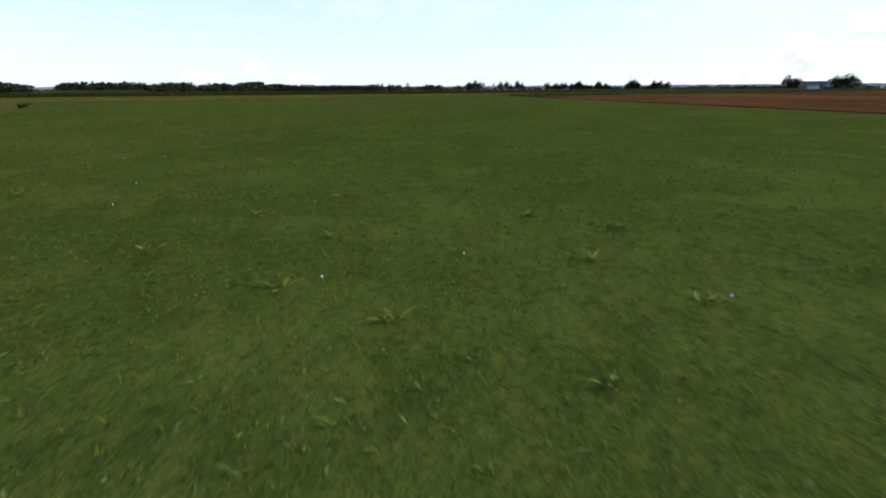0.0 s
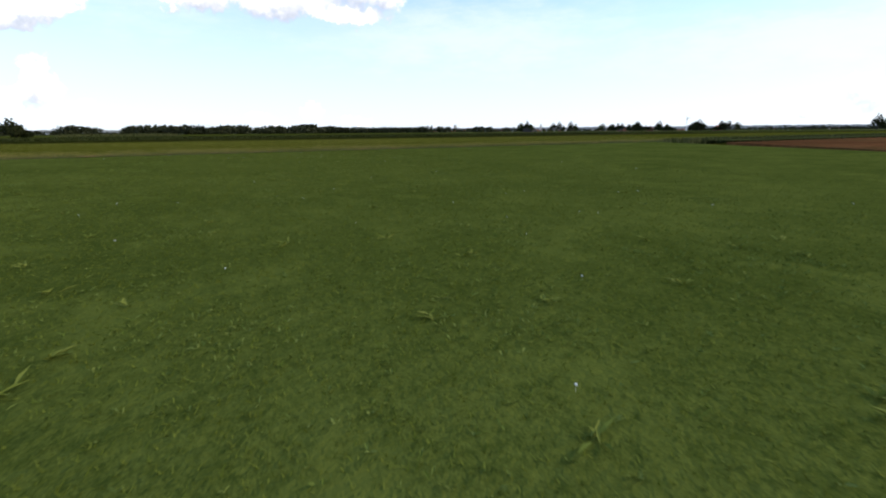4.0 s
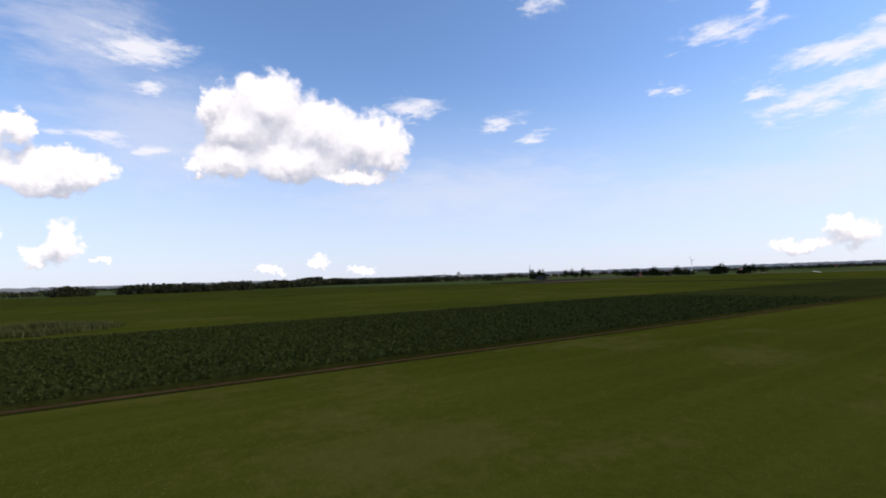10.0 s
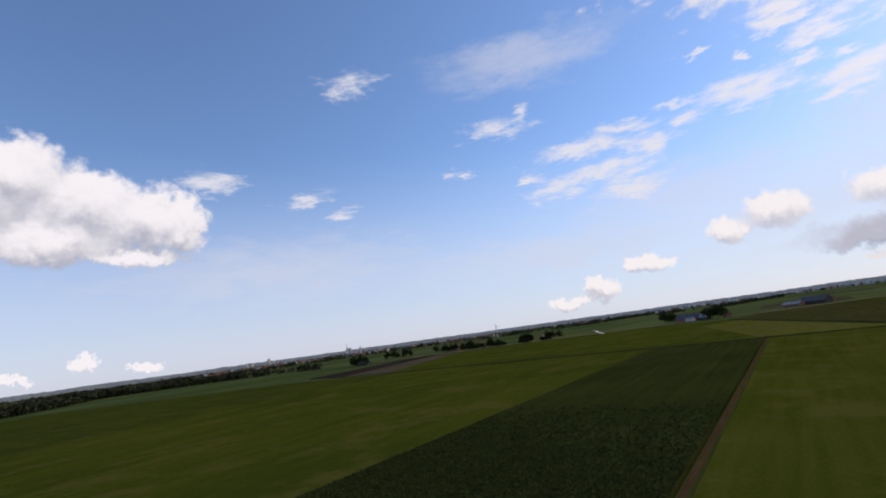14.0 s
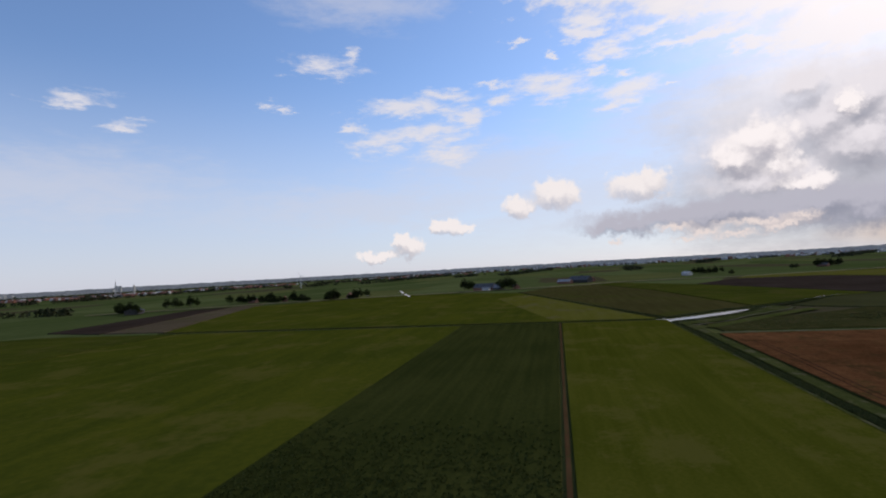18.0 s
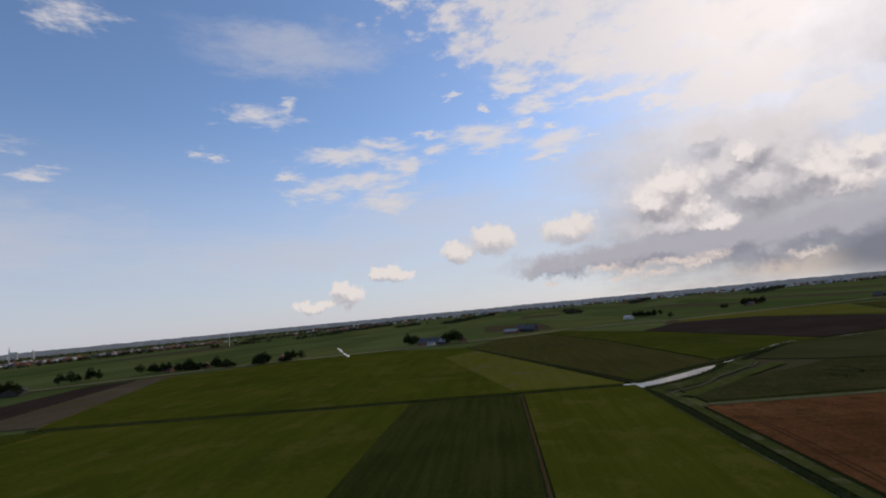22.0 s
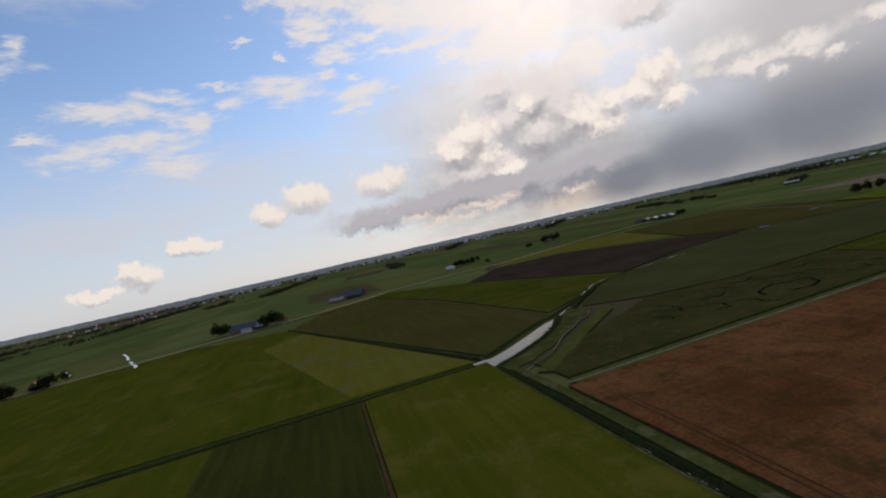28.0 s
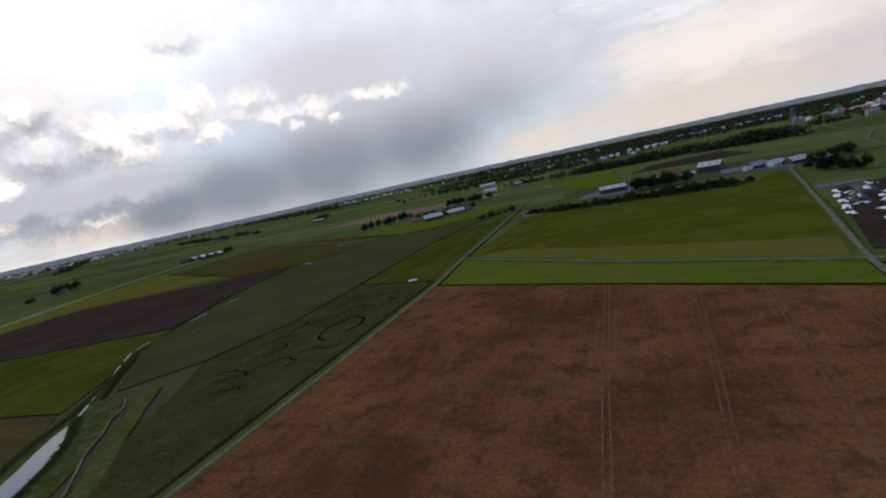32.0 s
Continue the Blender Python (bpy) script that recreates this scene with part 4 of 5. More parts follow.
for x, y, z in fluff:
    b0, r = len(hv), 0.009
    hv += [(x + r, y, z), (x - r, y, z), (x, y + r, z), (x, y - r, z), (x, y, z + r), (x, y, z - r), (x + 0.0006, y, 0), (x - 0.0006, y, 0)]
    hf += [tuple(b0 + i for i in f) for f in ((0, 2, 4), (2, 1, 4), (1, 3, 4), (3, 0, 4), (2, 0, 5), (1, 2, 5), (3, 1, 5), (0, 3, 5), (6, 7, 5))]
tagged(new("seed_heads", raw("seed_heads", hv, hf, FLUFF)), "small round white dandelion seed heads", "flowers", kind="stuff")
rows = np.stack(np.meshgrid(np.arange(-110, 150, 0.62), np.arange(72.6, 123.5, 0.75)), -1).reshape(-1, 2)
rows = rows[gen.uniform(0, 1, len(rows)) < np.clip((150 - rows[:, 0]) / 60, 0, 1)]
rows = np.concatenate([rows + gen.normal(0, 0.09, rows.shape), np.full((len(rows), 1), 0.22)], 1)
blades("beet_plants", rows, BEET, "dark green leafy beet plants in rows", (0.20, 0.42), 0.13, 0.8, 5, 8, "crop", True)


def reeds(name, line, width, n, z, tall, label, seed):
    """Upright reeds along a bent line."""
    pts = []
    total = sum(math.dist(a, b) for a, b in zip(line, line[1:]))
    for a, b in zip(line, line[1:]):
        k = int(n * math.dist(a, b) / total)
        s = gen.uniform(0, 1, k)
        pts.append(np.stack([a[0] + (b[0] - a[0]) * s, a[1] + (b[1] - a[1]) * s, np.full(k, z)], 1) + np.concatenate([gen.normal(0, width, (k, 2)), np.zeros((k, 1))], 1))
    return blades(name, np.concatenate(pts), REED_DARK, label, tall, 0.12, 0.25, 3, seed, "reeds")


reeds("ditch_reeds", [(46, 16.3), (180, 16.6), (264, 16.6), (302, 17.4)], 0.5, 9000, -0.3, (0.3, 0.8), "dark green reeds in a wide ditch", 21)
reeds("creek_reeds", [(305, 16), (311, 5), (326, -15), (342, -30), (358, -41)], 0.8, 2200, -0.3, (0.3, 0.8), "brown-green reeds on the creek bank", 22)
reeds("creek_reeds_far", [(321, 16), (327, 8), (340, -7), (352, -22), (364, -43), (418, -107)], 0.8, 3600, -0.2, (0.4, 1.0), "dark reeds on the far creek bank", 23)
reeds("cross_reeds", [(313, 24), (312.5, 330)], 0.5, 6000, -0.2, (0.4, 0.9), "dark reeds in a straight ditch", 24)
reeds("wedge_reeds", [(322, 19), (613, 116)], 0.6, 6000, -0.2, (0.4, 1.1), "dark reeds in a field ditch", 25)
reeds("marsh_rushes", [(280, -10), (300, -40), (310, -90), (296, -140), (315, -180)], 9.0, 1500, 0.0, (0.2, 0.5), "clumps of dark rushes in the marsh", 26)
reeds("pool_reeds", [(-16, 138), (-2, 136), (6, 146), (-6, 160), (-18, 150), (-16, 138)], 1.2, 3000, 0.0, (0.5, 1.4), "ring of dry reeds round a hollow", 27)


# ---- trees ----
def leaves(lobes, n, size, seed):
    """Small leaf clumps on and in rounded lobes (x, y, z, rx, rz), with gaps and an uneven outline."""
    rng = random.Random(seed)
    v, f = [], []
    for x, y, z, rx, rz in lobes:
        for _ in range(n):
            d = Vector((rng.gauss(0, 1), rng.gauss(0, 1), rng.gauss(0, 1))).normalized() * rng.uniform(0.45, 1.12)
            c = Vector((x + d.x * rx, y + d.y * rx, z + d.z * rz))
            a, b = Vector((rng.gauss(0, 1), rng.gauss(0, 1), rng.gauss(0, 1))).normalized(), Vector((rng.gauss(0, 1), rng.gauss(0, 1), rng.gauss(0, 1))).normalized()
            s = size * rng.uniform(0.6, 1.3)
            k = len(v)
            v += [tuple(c - a * s), tuple(c + b * s), tuple(c + a * s * 0.8), tuple(c - b * s * 0.9)]
            f.append((k, k + 1, k + 2, k + 3))
    return v, f


def tree(name, h, w, kind, seed, label, n=95, size=0.62):
    rng = random.Random(seed)
    ob = thing(name, 0, 0, -50, 0, label, "tree", "trees of the polder")
    bm = bmesh.new()
    rod(bm, (0, 0, 0), (0.15, 0, h * 0.35), h * 0.028, h * 0.02, 7)
    lobes = []
    for k in range(7):
        a, r = k * math.tau / 6 + rng.uniform(-0.4, 0.4), w * (0.32 if k < 6 else 0.0)
        z = h * (rng.uniform(0.34, 0.62) if k < 6 else 0.78)
        lobes.append((math.cos(a) * r, math.sin(a) * r, z, w * rng.uniform(0.24, 0.33), h * rng.uniform(0.20, 0.27)))
        rod(bm, (0.1, 0, h * 0.3), (lobes[-1][0] * 0.9, lobes[-1][1] * 0.9, z), h * 0.014, h * 0.006, 5)
    part("trunk", bm, BARK, ob, "grey-brown tapered trunk with limbs")
    v, f = leaves(lobes, n, size, seed)
    crown = new("crown", raw("crown", v, f, kind))
    crown.parent = ob
    return ob


TREES = [tree("tree", 12, 10, LEAF[0], 1, "round broadleaf tree with a dark crown"), tree("tree", 14, 9, LEAF[2], 2, "tall dark broadleaf tree"),
         tree("tree", 9, 9, LEAF[1], 3, "low spreading grey-green willow"), tree("tree", 11, 7, LEAF[0], 4, "slim broadleaf tree with uneven crown"),
         tree("tree", 6, 7, LEAF[2], 5, "small bushy dark tree")]
used = set()


def plant(kind, x, y, s=1.0, turn=0.0):
    m = pose(x, y, 0.0, 0, 0, turn) @ Matrix.Scale(s * 1.1, 4)
    if kind in used:
        ob = copy_thing(TREES[kind], m)
        ob.matrix_basis = m
        return ob
    used.add(kind)
    TREES[kind].matrix_basis = m
    return TREES[kind]


rng = random.Random(8)


def grove(spots, kinds=(0, 1, 3), s=(0.8, 1.15)):
    for x, y in spots:
        plant(rng.choice(kinds), x + rng.uniform(-1, 1), y + rng.uniform(-1, 1), rng.uniform(*s), rng.uniform(0, 360))


def belt(a, b, n, wide=6.0, kinds=(0, 1, 3), s=(0.7, 1.1)):
    grove([(a[0] + (b[0] - a[0]) * (k + 0.5) / n + rng.uniform(-wide, wide) / 2, a[1] + (b[1] - a[1]) * (k + 0.5) / n + rng.uniform(-wide, wide) / 2) for k in range(n)], kinds, s)


grove([(729, 198), (733, 192), (724, 203), (711, 143), (716, 138), (707, 149), (712, 132)], (0, 1), (1.0, 1.25))      # dike farm
grove([(618, 579), (610, 570), (656, 528), (650, 536), (644, 464), (648, 470), (657, 426), (652, 434), (646, 418), (640, 370), (644, 376), (636, 364), (648, 366), (666, 345), (660, 336), (668, 330)], (0, 1, 2), (0.8, 1.1))
belt((640, 480), (656, 440), 7, 8, (2, 4), (0.8, 1.1))
for a, b in (((658, 525), (642, 492)), ((640, 478), (625, 440)), ((645, 435), (632, 395)), ((640, 378), (644, 362)), ((646, 348), (650, 334))):
    belt(a, b, 7, 5, (4, 1, 4), (0.6, 0.85))
belt((540, 610), (500, 545), 8, 14, (0, 1, 4), (0.8, 1.1))
grove([(575, 575), (582, 566), (604, 578), (614, 561)], (1, 3), (0.8, 1.0))
grove([(838, 48), (830, 58), (845, 40), (850, 34), (826, 66)], (0, 2, 4), (0.6, 0.9))                                  # barn by the dike road
belt((925, -150), (950, -200), 12, 12, (1, 2), (0.7, 0.9))
belt((1040, -380), (1080, -440), 14, 14, (1, 2), (0.7, 1.0))
grove([(1000, -330), (1010, -340), (858, -188)], (2, 4), (0.7, 0.9))
belt((548, -540), (498, -626), 17, 10, (1, 0, 3), (0.7, 0.95))
grove([(874, -586), (868, -590), (880, -592)], (0, 1), (0.8, 1.0))
belt((470, -560), (430, -600), 9, 12, (0, 4), (0.5, 0.8))
belt((420, -560), (390, -610), 9, 12, (0, 4), (0.5, 0.8))
belt((330, -440), (290, -480), 7, 8, (2, 4), (0.5, 0.8))
belt((400, -720), (470, -700), 15, 16, (1, 0), (0.7, 1.0))
belt((266, -424), (222, -410), 20, 8, (4, 2), (0.4, 0.7))
belt((222, -410), (140, -402), 34, 12, (4, 2, 4), (0.45, 0.8))
belt((140, -402), (82, -398), 30, 16, (4, 2, 4), (0.55, 0.85))
belt((166, -478), (122, -470), 22, 18, (1, 0), (0.75, 1.0))                                                          # behind the pale barn
belt((30, -425), (12, -370), 18, 16, (4, 1), (0.6, 0.9))
belt((20, -460), (-22, -500), 18, 18, (4, 0), (0.6, 0.9))
belt((-76, -540), (-100, -556), 18, 14, (1,), (1.4, 1.6))                                                           # square dark wood
belt((-28, 172), (-34, 166), 3, 3, (2, 4), (0.4, 0.6))


def woods(name, lines, n, tall, deep, label, seed, material=FARWOOD, clumps=11, size=0.27):
    """Woods far off: many ragged clumps along lines."""
    r = random.Random(seed)
    total = sum(math.dist(a, b) for a, b in lines)
    v, f = [], []
    for a, b in lines:
        for _ in range(int(n * math.dist(a, b) / total)):
            s = r.random()
            x, y = a[0] + (b[0] - a[0]) * s + r.gauss(0, deep), a[1] + (b[1] - a[1]) * s + r.gauss(0, deep)
            gap = noise.noise(Vector((x * 0.012, y * 0.012, seed)))
            if gap < -0.28:
                continue
            h = tall * (0.75 + 0.5 * gap) * r.uniform(0.7, 1.15)
            for _ in range(clumps):
                c = Vector((x + r.gauss(0, h * 0.34), y + r.gauss(0, h * 0.34), min(abs(r.gauss(h * 0.42, h * 0.24)), h * 0.8)))
                p, q = Vector((r.gauss(0, 1), r.gauss(0, 1), r.gauss(0, 0.6))).normalized() * h * size, Vector((r.gauss(0, 0.6), r.gauss(0, 0.6), r.gauss(0, 1))).normalized() * h * size
                k = len(v)
                v += [tuple(c - p), tuple(c - q), tuple(c + p), tuple(c + q)]
                f.append((k, k + 1, k + 2, k + 3))
    return tagged(new(name, raw(name, v, f, material)), label, "woods", kind="stuff")


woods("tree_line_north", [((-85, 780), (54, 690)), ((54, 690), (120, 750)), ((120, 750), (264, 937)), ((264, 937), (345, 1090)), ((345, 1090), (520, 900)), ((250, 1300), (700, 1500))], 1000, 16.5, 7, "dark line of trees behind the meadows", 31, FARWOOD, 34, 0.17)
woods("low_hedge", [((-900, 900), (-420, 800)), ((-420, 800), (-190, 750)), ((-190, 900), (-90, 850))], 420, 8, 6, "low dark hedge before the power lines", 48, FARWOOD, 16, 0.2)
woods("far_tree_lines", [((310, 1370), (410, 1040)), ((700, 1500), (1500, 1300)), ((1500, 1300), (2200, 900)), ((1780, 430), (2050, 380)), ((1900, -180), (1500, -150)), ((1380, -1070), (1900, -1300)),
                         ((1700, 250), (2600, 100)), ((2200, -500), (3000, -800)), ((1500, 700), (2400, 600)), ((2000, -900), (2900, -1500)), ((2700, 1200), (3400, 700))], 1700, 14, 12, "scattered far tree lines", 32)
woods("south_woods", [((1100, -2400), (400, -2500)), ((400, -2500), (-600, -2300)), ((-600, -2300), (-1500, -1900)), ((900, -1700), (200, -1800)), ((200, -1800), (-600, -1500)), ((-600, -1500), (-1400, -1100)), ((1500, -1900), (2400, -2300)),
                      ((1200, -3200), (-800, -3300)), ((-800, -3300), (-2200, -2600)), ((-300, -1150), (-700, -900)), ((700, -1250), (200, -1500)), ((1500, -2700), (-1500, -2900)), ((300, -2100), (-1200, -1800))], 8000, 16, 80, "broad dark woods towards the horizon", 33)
woods("farm_belt", [((320, -920), (60, -930)), ((320, -935), (60, -945)), ((60, -900), (-80, -860)), ((60, -915), (-80, -880))], 240, 19, 5, "dark tall tree belt behind the farms", 37, FARWOOD, 40, 0.14)
woods("road_belts", [((545, 660), (515, 900)), ((440, -1000), (300, -930)), ((1000, -1030), (1130, -1240)), ((1450, -1160), (1230, -1030))], 190, 13, 6, "dark rows of far trees", 38)
woods("hedge", [((266, -424), (222, -411)), ((222, -411), (140, -403)), ((140, -403), (80, -396))], 210, 5.0, 3.5, "dense dark hedge along the meadow's end", 47, FARWOOD, 22, 0.2)
woods("west_tree_line", [((-900, 900), (-1600, 1500)), ((-700, 300), (-1200, 500)), ((-400, 1500), (-1400, 2300)), ((-200, 2200), (1000, 2600)), ((1000, 2600), (2000, 2200))], 1300, 14, 14, "dark tree line by the power lines", 34)
woods("horizon_woods", [((4400 * math.cos(a), 4400 * math.sin(a)), (4400 * math.cos(a + 0.13), 4400 * math.sin(a + 0.13))) for a in np.arange(-2.9, 3.2, 0.131)], 3000, 24, 90, "woods near the horizon in painted haze colour", 35, PAINTED_HAZE)
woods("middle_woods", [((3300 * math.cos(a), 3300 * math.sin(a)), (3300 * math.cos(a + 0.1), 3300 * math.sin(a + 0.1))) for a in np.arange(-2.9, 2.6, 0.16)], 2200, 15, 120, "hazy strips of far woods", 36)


# ---- buildings ----
def barn(name, x, y, turn, l, w, eave, ridge, wall, roof, label, category="barn", doors=2, lights=3, chimney=False, windows=0):
    """A gabled building: walls, two roof sheets, doors, roof lights or windows."""
    ob = thing(name, x, y, 0, turn, label, category)
    bm = bmesh.new()
    box(bm, -l / 2, l / 2, -w / 2, w / 2, -0.3, eave)
    for s in (-1, 1):
        a = [bm.verts.new(p) for p in ((s * l / 2, -w / 2, eave), (s * l / 2, w / 2, eave), (s * l / 2, 0, ridge))]
        bm.faces.new(a if s > 0 else a[::-1])
    part("wall", bm, wall, ob)
    for s in (-1, 1):
        bm = bmesh.new()
        e, d, o = w / 2 + 0.5, 0.16, 0.4
        drop = (ridge - eave) / (w / 2) * 0.5
        lo = [(-l / 2 - o, s * e, eave - drop), (l / 2 + o, s * e, eave - drop), (l / 2 + o, 0, ridge), (-l / 2 - o, 0, ridge)]
        a, b = [bm.verts.new(p) for p in lo], [bm.verts.new((p[0], p[1], p[2] + d)) for p in lo]
        bm.faces.new(b)
        bm.faces.new(a[::-1])
        for i in range(4):
            bm.faces.new((a[i], a[(i + 1) % 4], b[(i + 1) % 4], b[i]))
        bmesh.ops.recalc_face_normals(bm, faces=bm.faces)
        sheet_ob = part("roof", bm, roof, ob)
        for k in range(lights):
            bm = bmesh.new()
            cx = -l / 2 + l * (k + 0.5) / lights
            y0, y1 = s * w * 0.14, s * w * 0.34
            z = lambda yy: ridge - (ridge - eave) * abs(yy) / (w / 2) + d + 0.05
            bm.faces.new([bm.verts.new(p) for p in ((cx - 0.6, y0, z(y0)), (cx + 0.6, y0, z(y0)), (cx + 0.6, y1, z(y1)), (cx - 0.6, y1, z(y1)))])
            part("roof_light", bm, GLASS, sheet_ob)
    for k in range(doors):
        bm = bmesh.new()
        cx = -l / 2 + l * (k + 0.5) / doors
        box(bm, cx - 1.6, cx + 1.6, -w / 2 - 0.06, -w / 2 + 0.02, 0, min(eave * 0.85, 3.6))
        part("door", bm, DARKWALL, ob)
    for k in range(windows):
        for s in (-1, 1):
            bm = bmesh.new()
            cx = -l / 2 + l * (k + 0.5) / windows
            box(bm, cx - 0.5, cx + 0.5, s * w / 2 - 0.05, s * w / 2 + 0.05, 0.9, 2.2)
            part("window", bm, GLASS, ob)
    if chimney:
        bm = bmesh.new()
        box(bm, l * 0.3 - 0.4, l * 0.3 + 0.4, -0.4, 0.4, ridge - 0.6, ridge + 1.3)
        part("chimney", bm, BRICK, ob)
    return ob


def house(x, y, turn, label="brick farmhouse with a red tiled roof", roof=None, l=12, w=8):
    return barn("house", x, y, turn, l, w, 3.0, 7.0, BRICK, roof or TILE, label, "house", 1, 0, True, 3)


barn("barn", 188, -500, 12, 27, 15, 4.5, 7.2, DARKWALL, PALESHEET, "low dark barn with a pale sheet roof")
barn("barn", 87, -545, -20, 22, 17, 6.0, 10.0, DARKWALL, PALESHEET, "tall dark barn with pale roof sheets")
barn("barn", 54, -492, 25, 15, 13, 3.2, 6.4, DARKWALL, SHEET, "broad dark barn with a grey roof")
barn("barn", 40, -486, 25, 13, 12, 3.0, 5.8, WHITEWALL, PALESHEET, "pale low barn with a light roof")
barn("barn", 26, -478, 25, 15, 13, 3.2, 6.4, DARKWALL, PALESHEET, "dark barn with a pale grey roof")
barn("barn", 11, -466, 20, 14, 11, 3.0, 5.4, BRICK, SHEET, "brick barn with a grey roof beside the farm yard")
barn("shed", 63, -484, 25, 7, 5, 2.8, 4.0, WHITEWALL, PALESHEET, "small white shed by the track", "shed", 1, 1)
barn("shed", 112, -525, 5, 14, 8, 3.2, 4.4, WHITEWALL, PALESHEET, "pale low shed behind the trees", "shed", 1, 2)
barn("shed", 135, -540, 8, 18, 7, 3.0, 4.2, BRICK, PALESHEET, "brick shed with pale roof", "shed", 1, 2)
house(122, -556, 30)
barn("barn", 424, -535, 35, 26, 16, 4.5, 8.0, DARKWALL, PALESHEET, "dark barn with a bright pale roof")
barn("barn", 402, -566, 35, 24, 14, 4.0, 7.0, BRICK, PALESHEET, "brick barn with a pale roof")
house(440, -566, 60)
house(410, -600, 20)
house(392, -588, 75, "brick house with a dark tiled roof", SLATE)
barn("shed", 456, -548, 35, 14, 8, 3.0, 5.0, BRICK, TILE, "brick shed with a red roof", "shed", 1, 0)
house(524, -590, 40, "farmhouse with a dark roof among trees", SLATE)
for k, (x, y) in enumerate(((916, -548), (904, -556), (893, -566), (880, -572))):
    barn("barn", x, y, 125, 24, 12, 4.0, 7.0, DARKWALL, PALESHEET if k % 2 else SHEET, "long grey-roofed farm barn in a row")
house(930, -540, 30, "farmhouse with a dark roof", SLATE)
barn("barn", 722, 172, 70, 30, 16, 3.5, 9.0, BRICK, SLATE, "large farm barn with a steep dark roof")
barn("barn", 716, 158, 70, 22, 12, 3.0, 7.0, DARKWALL, SHEET, "low dark barn with a grey roof")
house(735, 180, 20)
house(722, 128, 10, "brick farmhouse with a dark roof", SLATE)
barn("shed", 704, 168, 70, 10, 6, 2.8, 4.5, WHITEWALL, SHEET, "small pale shed by the dike road", "shed", 1, 1)
barn("barn", 832, 36, 60, 32, 18, 4.0, 10.0, DARKWALL, SLATE, "large dark barn with a steep roof")
barn("barn", 820, 60, 60, 22, 12, 3.0, 6.0, BRICK, SHEET, "low brick barn with a grey roof")
house(846, 20, 40)
barn("barn", 918, -140, 30, 14, 9, 3.5, 6.0, WHITEWALL, PALESHEET, "small pale barn beside trees")
house(655, 450, 30)
house(648, 496, 80, "brick house among bushes", SLATE)
house(530, 580, 10)
barn("barn", 512, 560, 30, 24, 14, 4.0, 7.0, DARKWALL, SLATE, "dark barn among farm trees")
house(668, 356, 15, "small brick house beside a tree")
barn("barn", 450, -902, 20, 26, 14, 4.0, 7.0, WHITEWALL, PALESHEET, "far barn with pale roof")
barn("barn", 405, -952, 70, 26, 14, 4.0, 7.0, BRICK, SHEET, "far barn with grey roof")
barn("barn", 536, -1165, 20, 40, 18, 4.0, 7.0, WHITEWALL, PALESHEET, "long white far shed")
barn("barn", 1000, -1033, 20, 30, 14, 4.0, 7.0, DARKWALL, SHEET, "grey-roofed farm far off")
barn("barn", 1040, -395, 40, 16, 10, 3.0, 6.0, BRICK, SLATE, "small far barn beside a grove")


def town(name, spots, label, seed, tall=(4, 9), roofs=(PALESHEET, TILE, WHITEWALL, SHEET)):
    """A far town: gabled blocks, too many and too far off to count, one mesh for each kind of roof."""
    r = random.Random(seed)
    sets = [bmesh.new() for _ in roofs]
    for x, y, sx, sy, n in spots:
        for _ in range(n):
            bm = r.choice(sets)
            cx, cy, l, w, h = r.gauss(x, sx), r.gauss(y, sy), r.uniform(8, 22), r.uniform(7, 12), r.uniform(*tall)
            t = Matrix.Translation((cx, cy, 0)) @ Matrix.Rotation(r.choice((0.2, 1.77)) + r.gauss(0, 0.15), 4, "Z")
            q = [bm.verts.new(t @ Vector(p)) for p in ((-l / 2, -w / 2, 0), (l / 2, -w / 2, 0), (l / 2, w / 2, 0), (-l / 2, w / 2, 0), (-l / 2, -w / 2, h), (l / 2, -w / 2, h), (l / 2, w / 2, h), (-l / 2, w / 2, h), (-l / 2, 0, h * 1.4), (l / 2, 0, h * 1.4))]
            for f in ((0, 1, 5, 4), (2, 3, 7, 6), (4, 5, 9, 8), (6, 7, 8, 9), (1, 2, 6, 9, 5), (3, 0, 4, 8, 7)):
                bm.faces.new([q[i] for i in f])
    for bm, m in zip(sets, roofs):
        tagged(new(name, mesh(name, bm, m)), label, "town", kind="stuff")


town("town", [(-290, -860, 40, 50, 34), (-370, -1010, 60, 60, 60), (-480, -1200, 90, 80, 90), (-600, -1480, 120, 120, 120), (-760, -1900, 160, 150, 120), (-330, -1280, 80, 60, 40)], "pale roofs of a spread-out town", 41, (4, 9), (PALESHEET, WHITEWALL, SHEET, TILE))
woods("town_trees", [((-250, -820), (-420, -980)), ((-300, -1120), (-560, -1120)), ((-420, -1330), (-760, -1360)), ((-500, -1680), (-900, -1650)), ((-130, -1010), (-330, -1160))], 420, 12, 14, "dark trees among the town's roofs", 39)
town("greenhouses", [(240, -1431, 30, 40, 14), (120, -1640, 30, 60, 16), (-37, -2029, 60, 60, 22), (420, -1545, 60, 20, 14), (-200, -1950, 60, 60, 20)], "row of long white sheds", 42, (4, 6), (PLASTIC, PALESHEET))
town("village", [(1500, 1750, 110, 130, 150), (1300, 2100, 160, 110, 130), (1900, 1500, 140, 140, 110), (2600, 900, 200, 200, 80)], "red and brown roofs of a far village", 43, (3.5, 7), (TILE, TILE, BRICK, SLATE, WHITEWALL))
town("city", [(3300, 150, 150, 260, 90), (3400, -500, 150, 260, 100), (3200, -1100, 160, 260, 90), (2900, -1700, 160, 260, 90), (3300, 800, 160, 260, 70)], "pale blocks of a far city", 44, (4, 12), (SHEET, PALESHEET, WHITEWALL, BRICK))
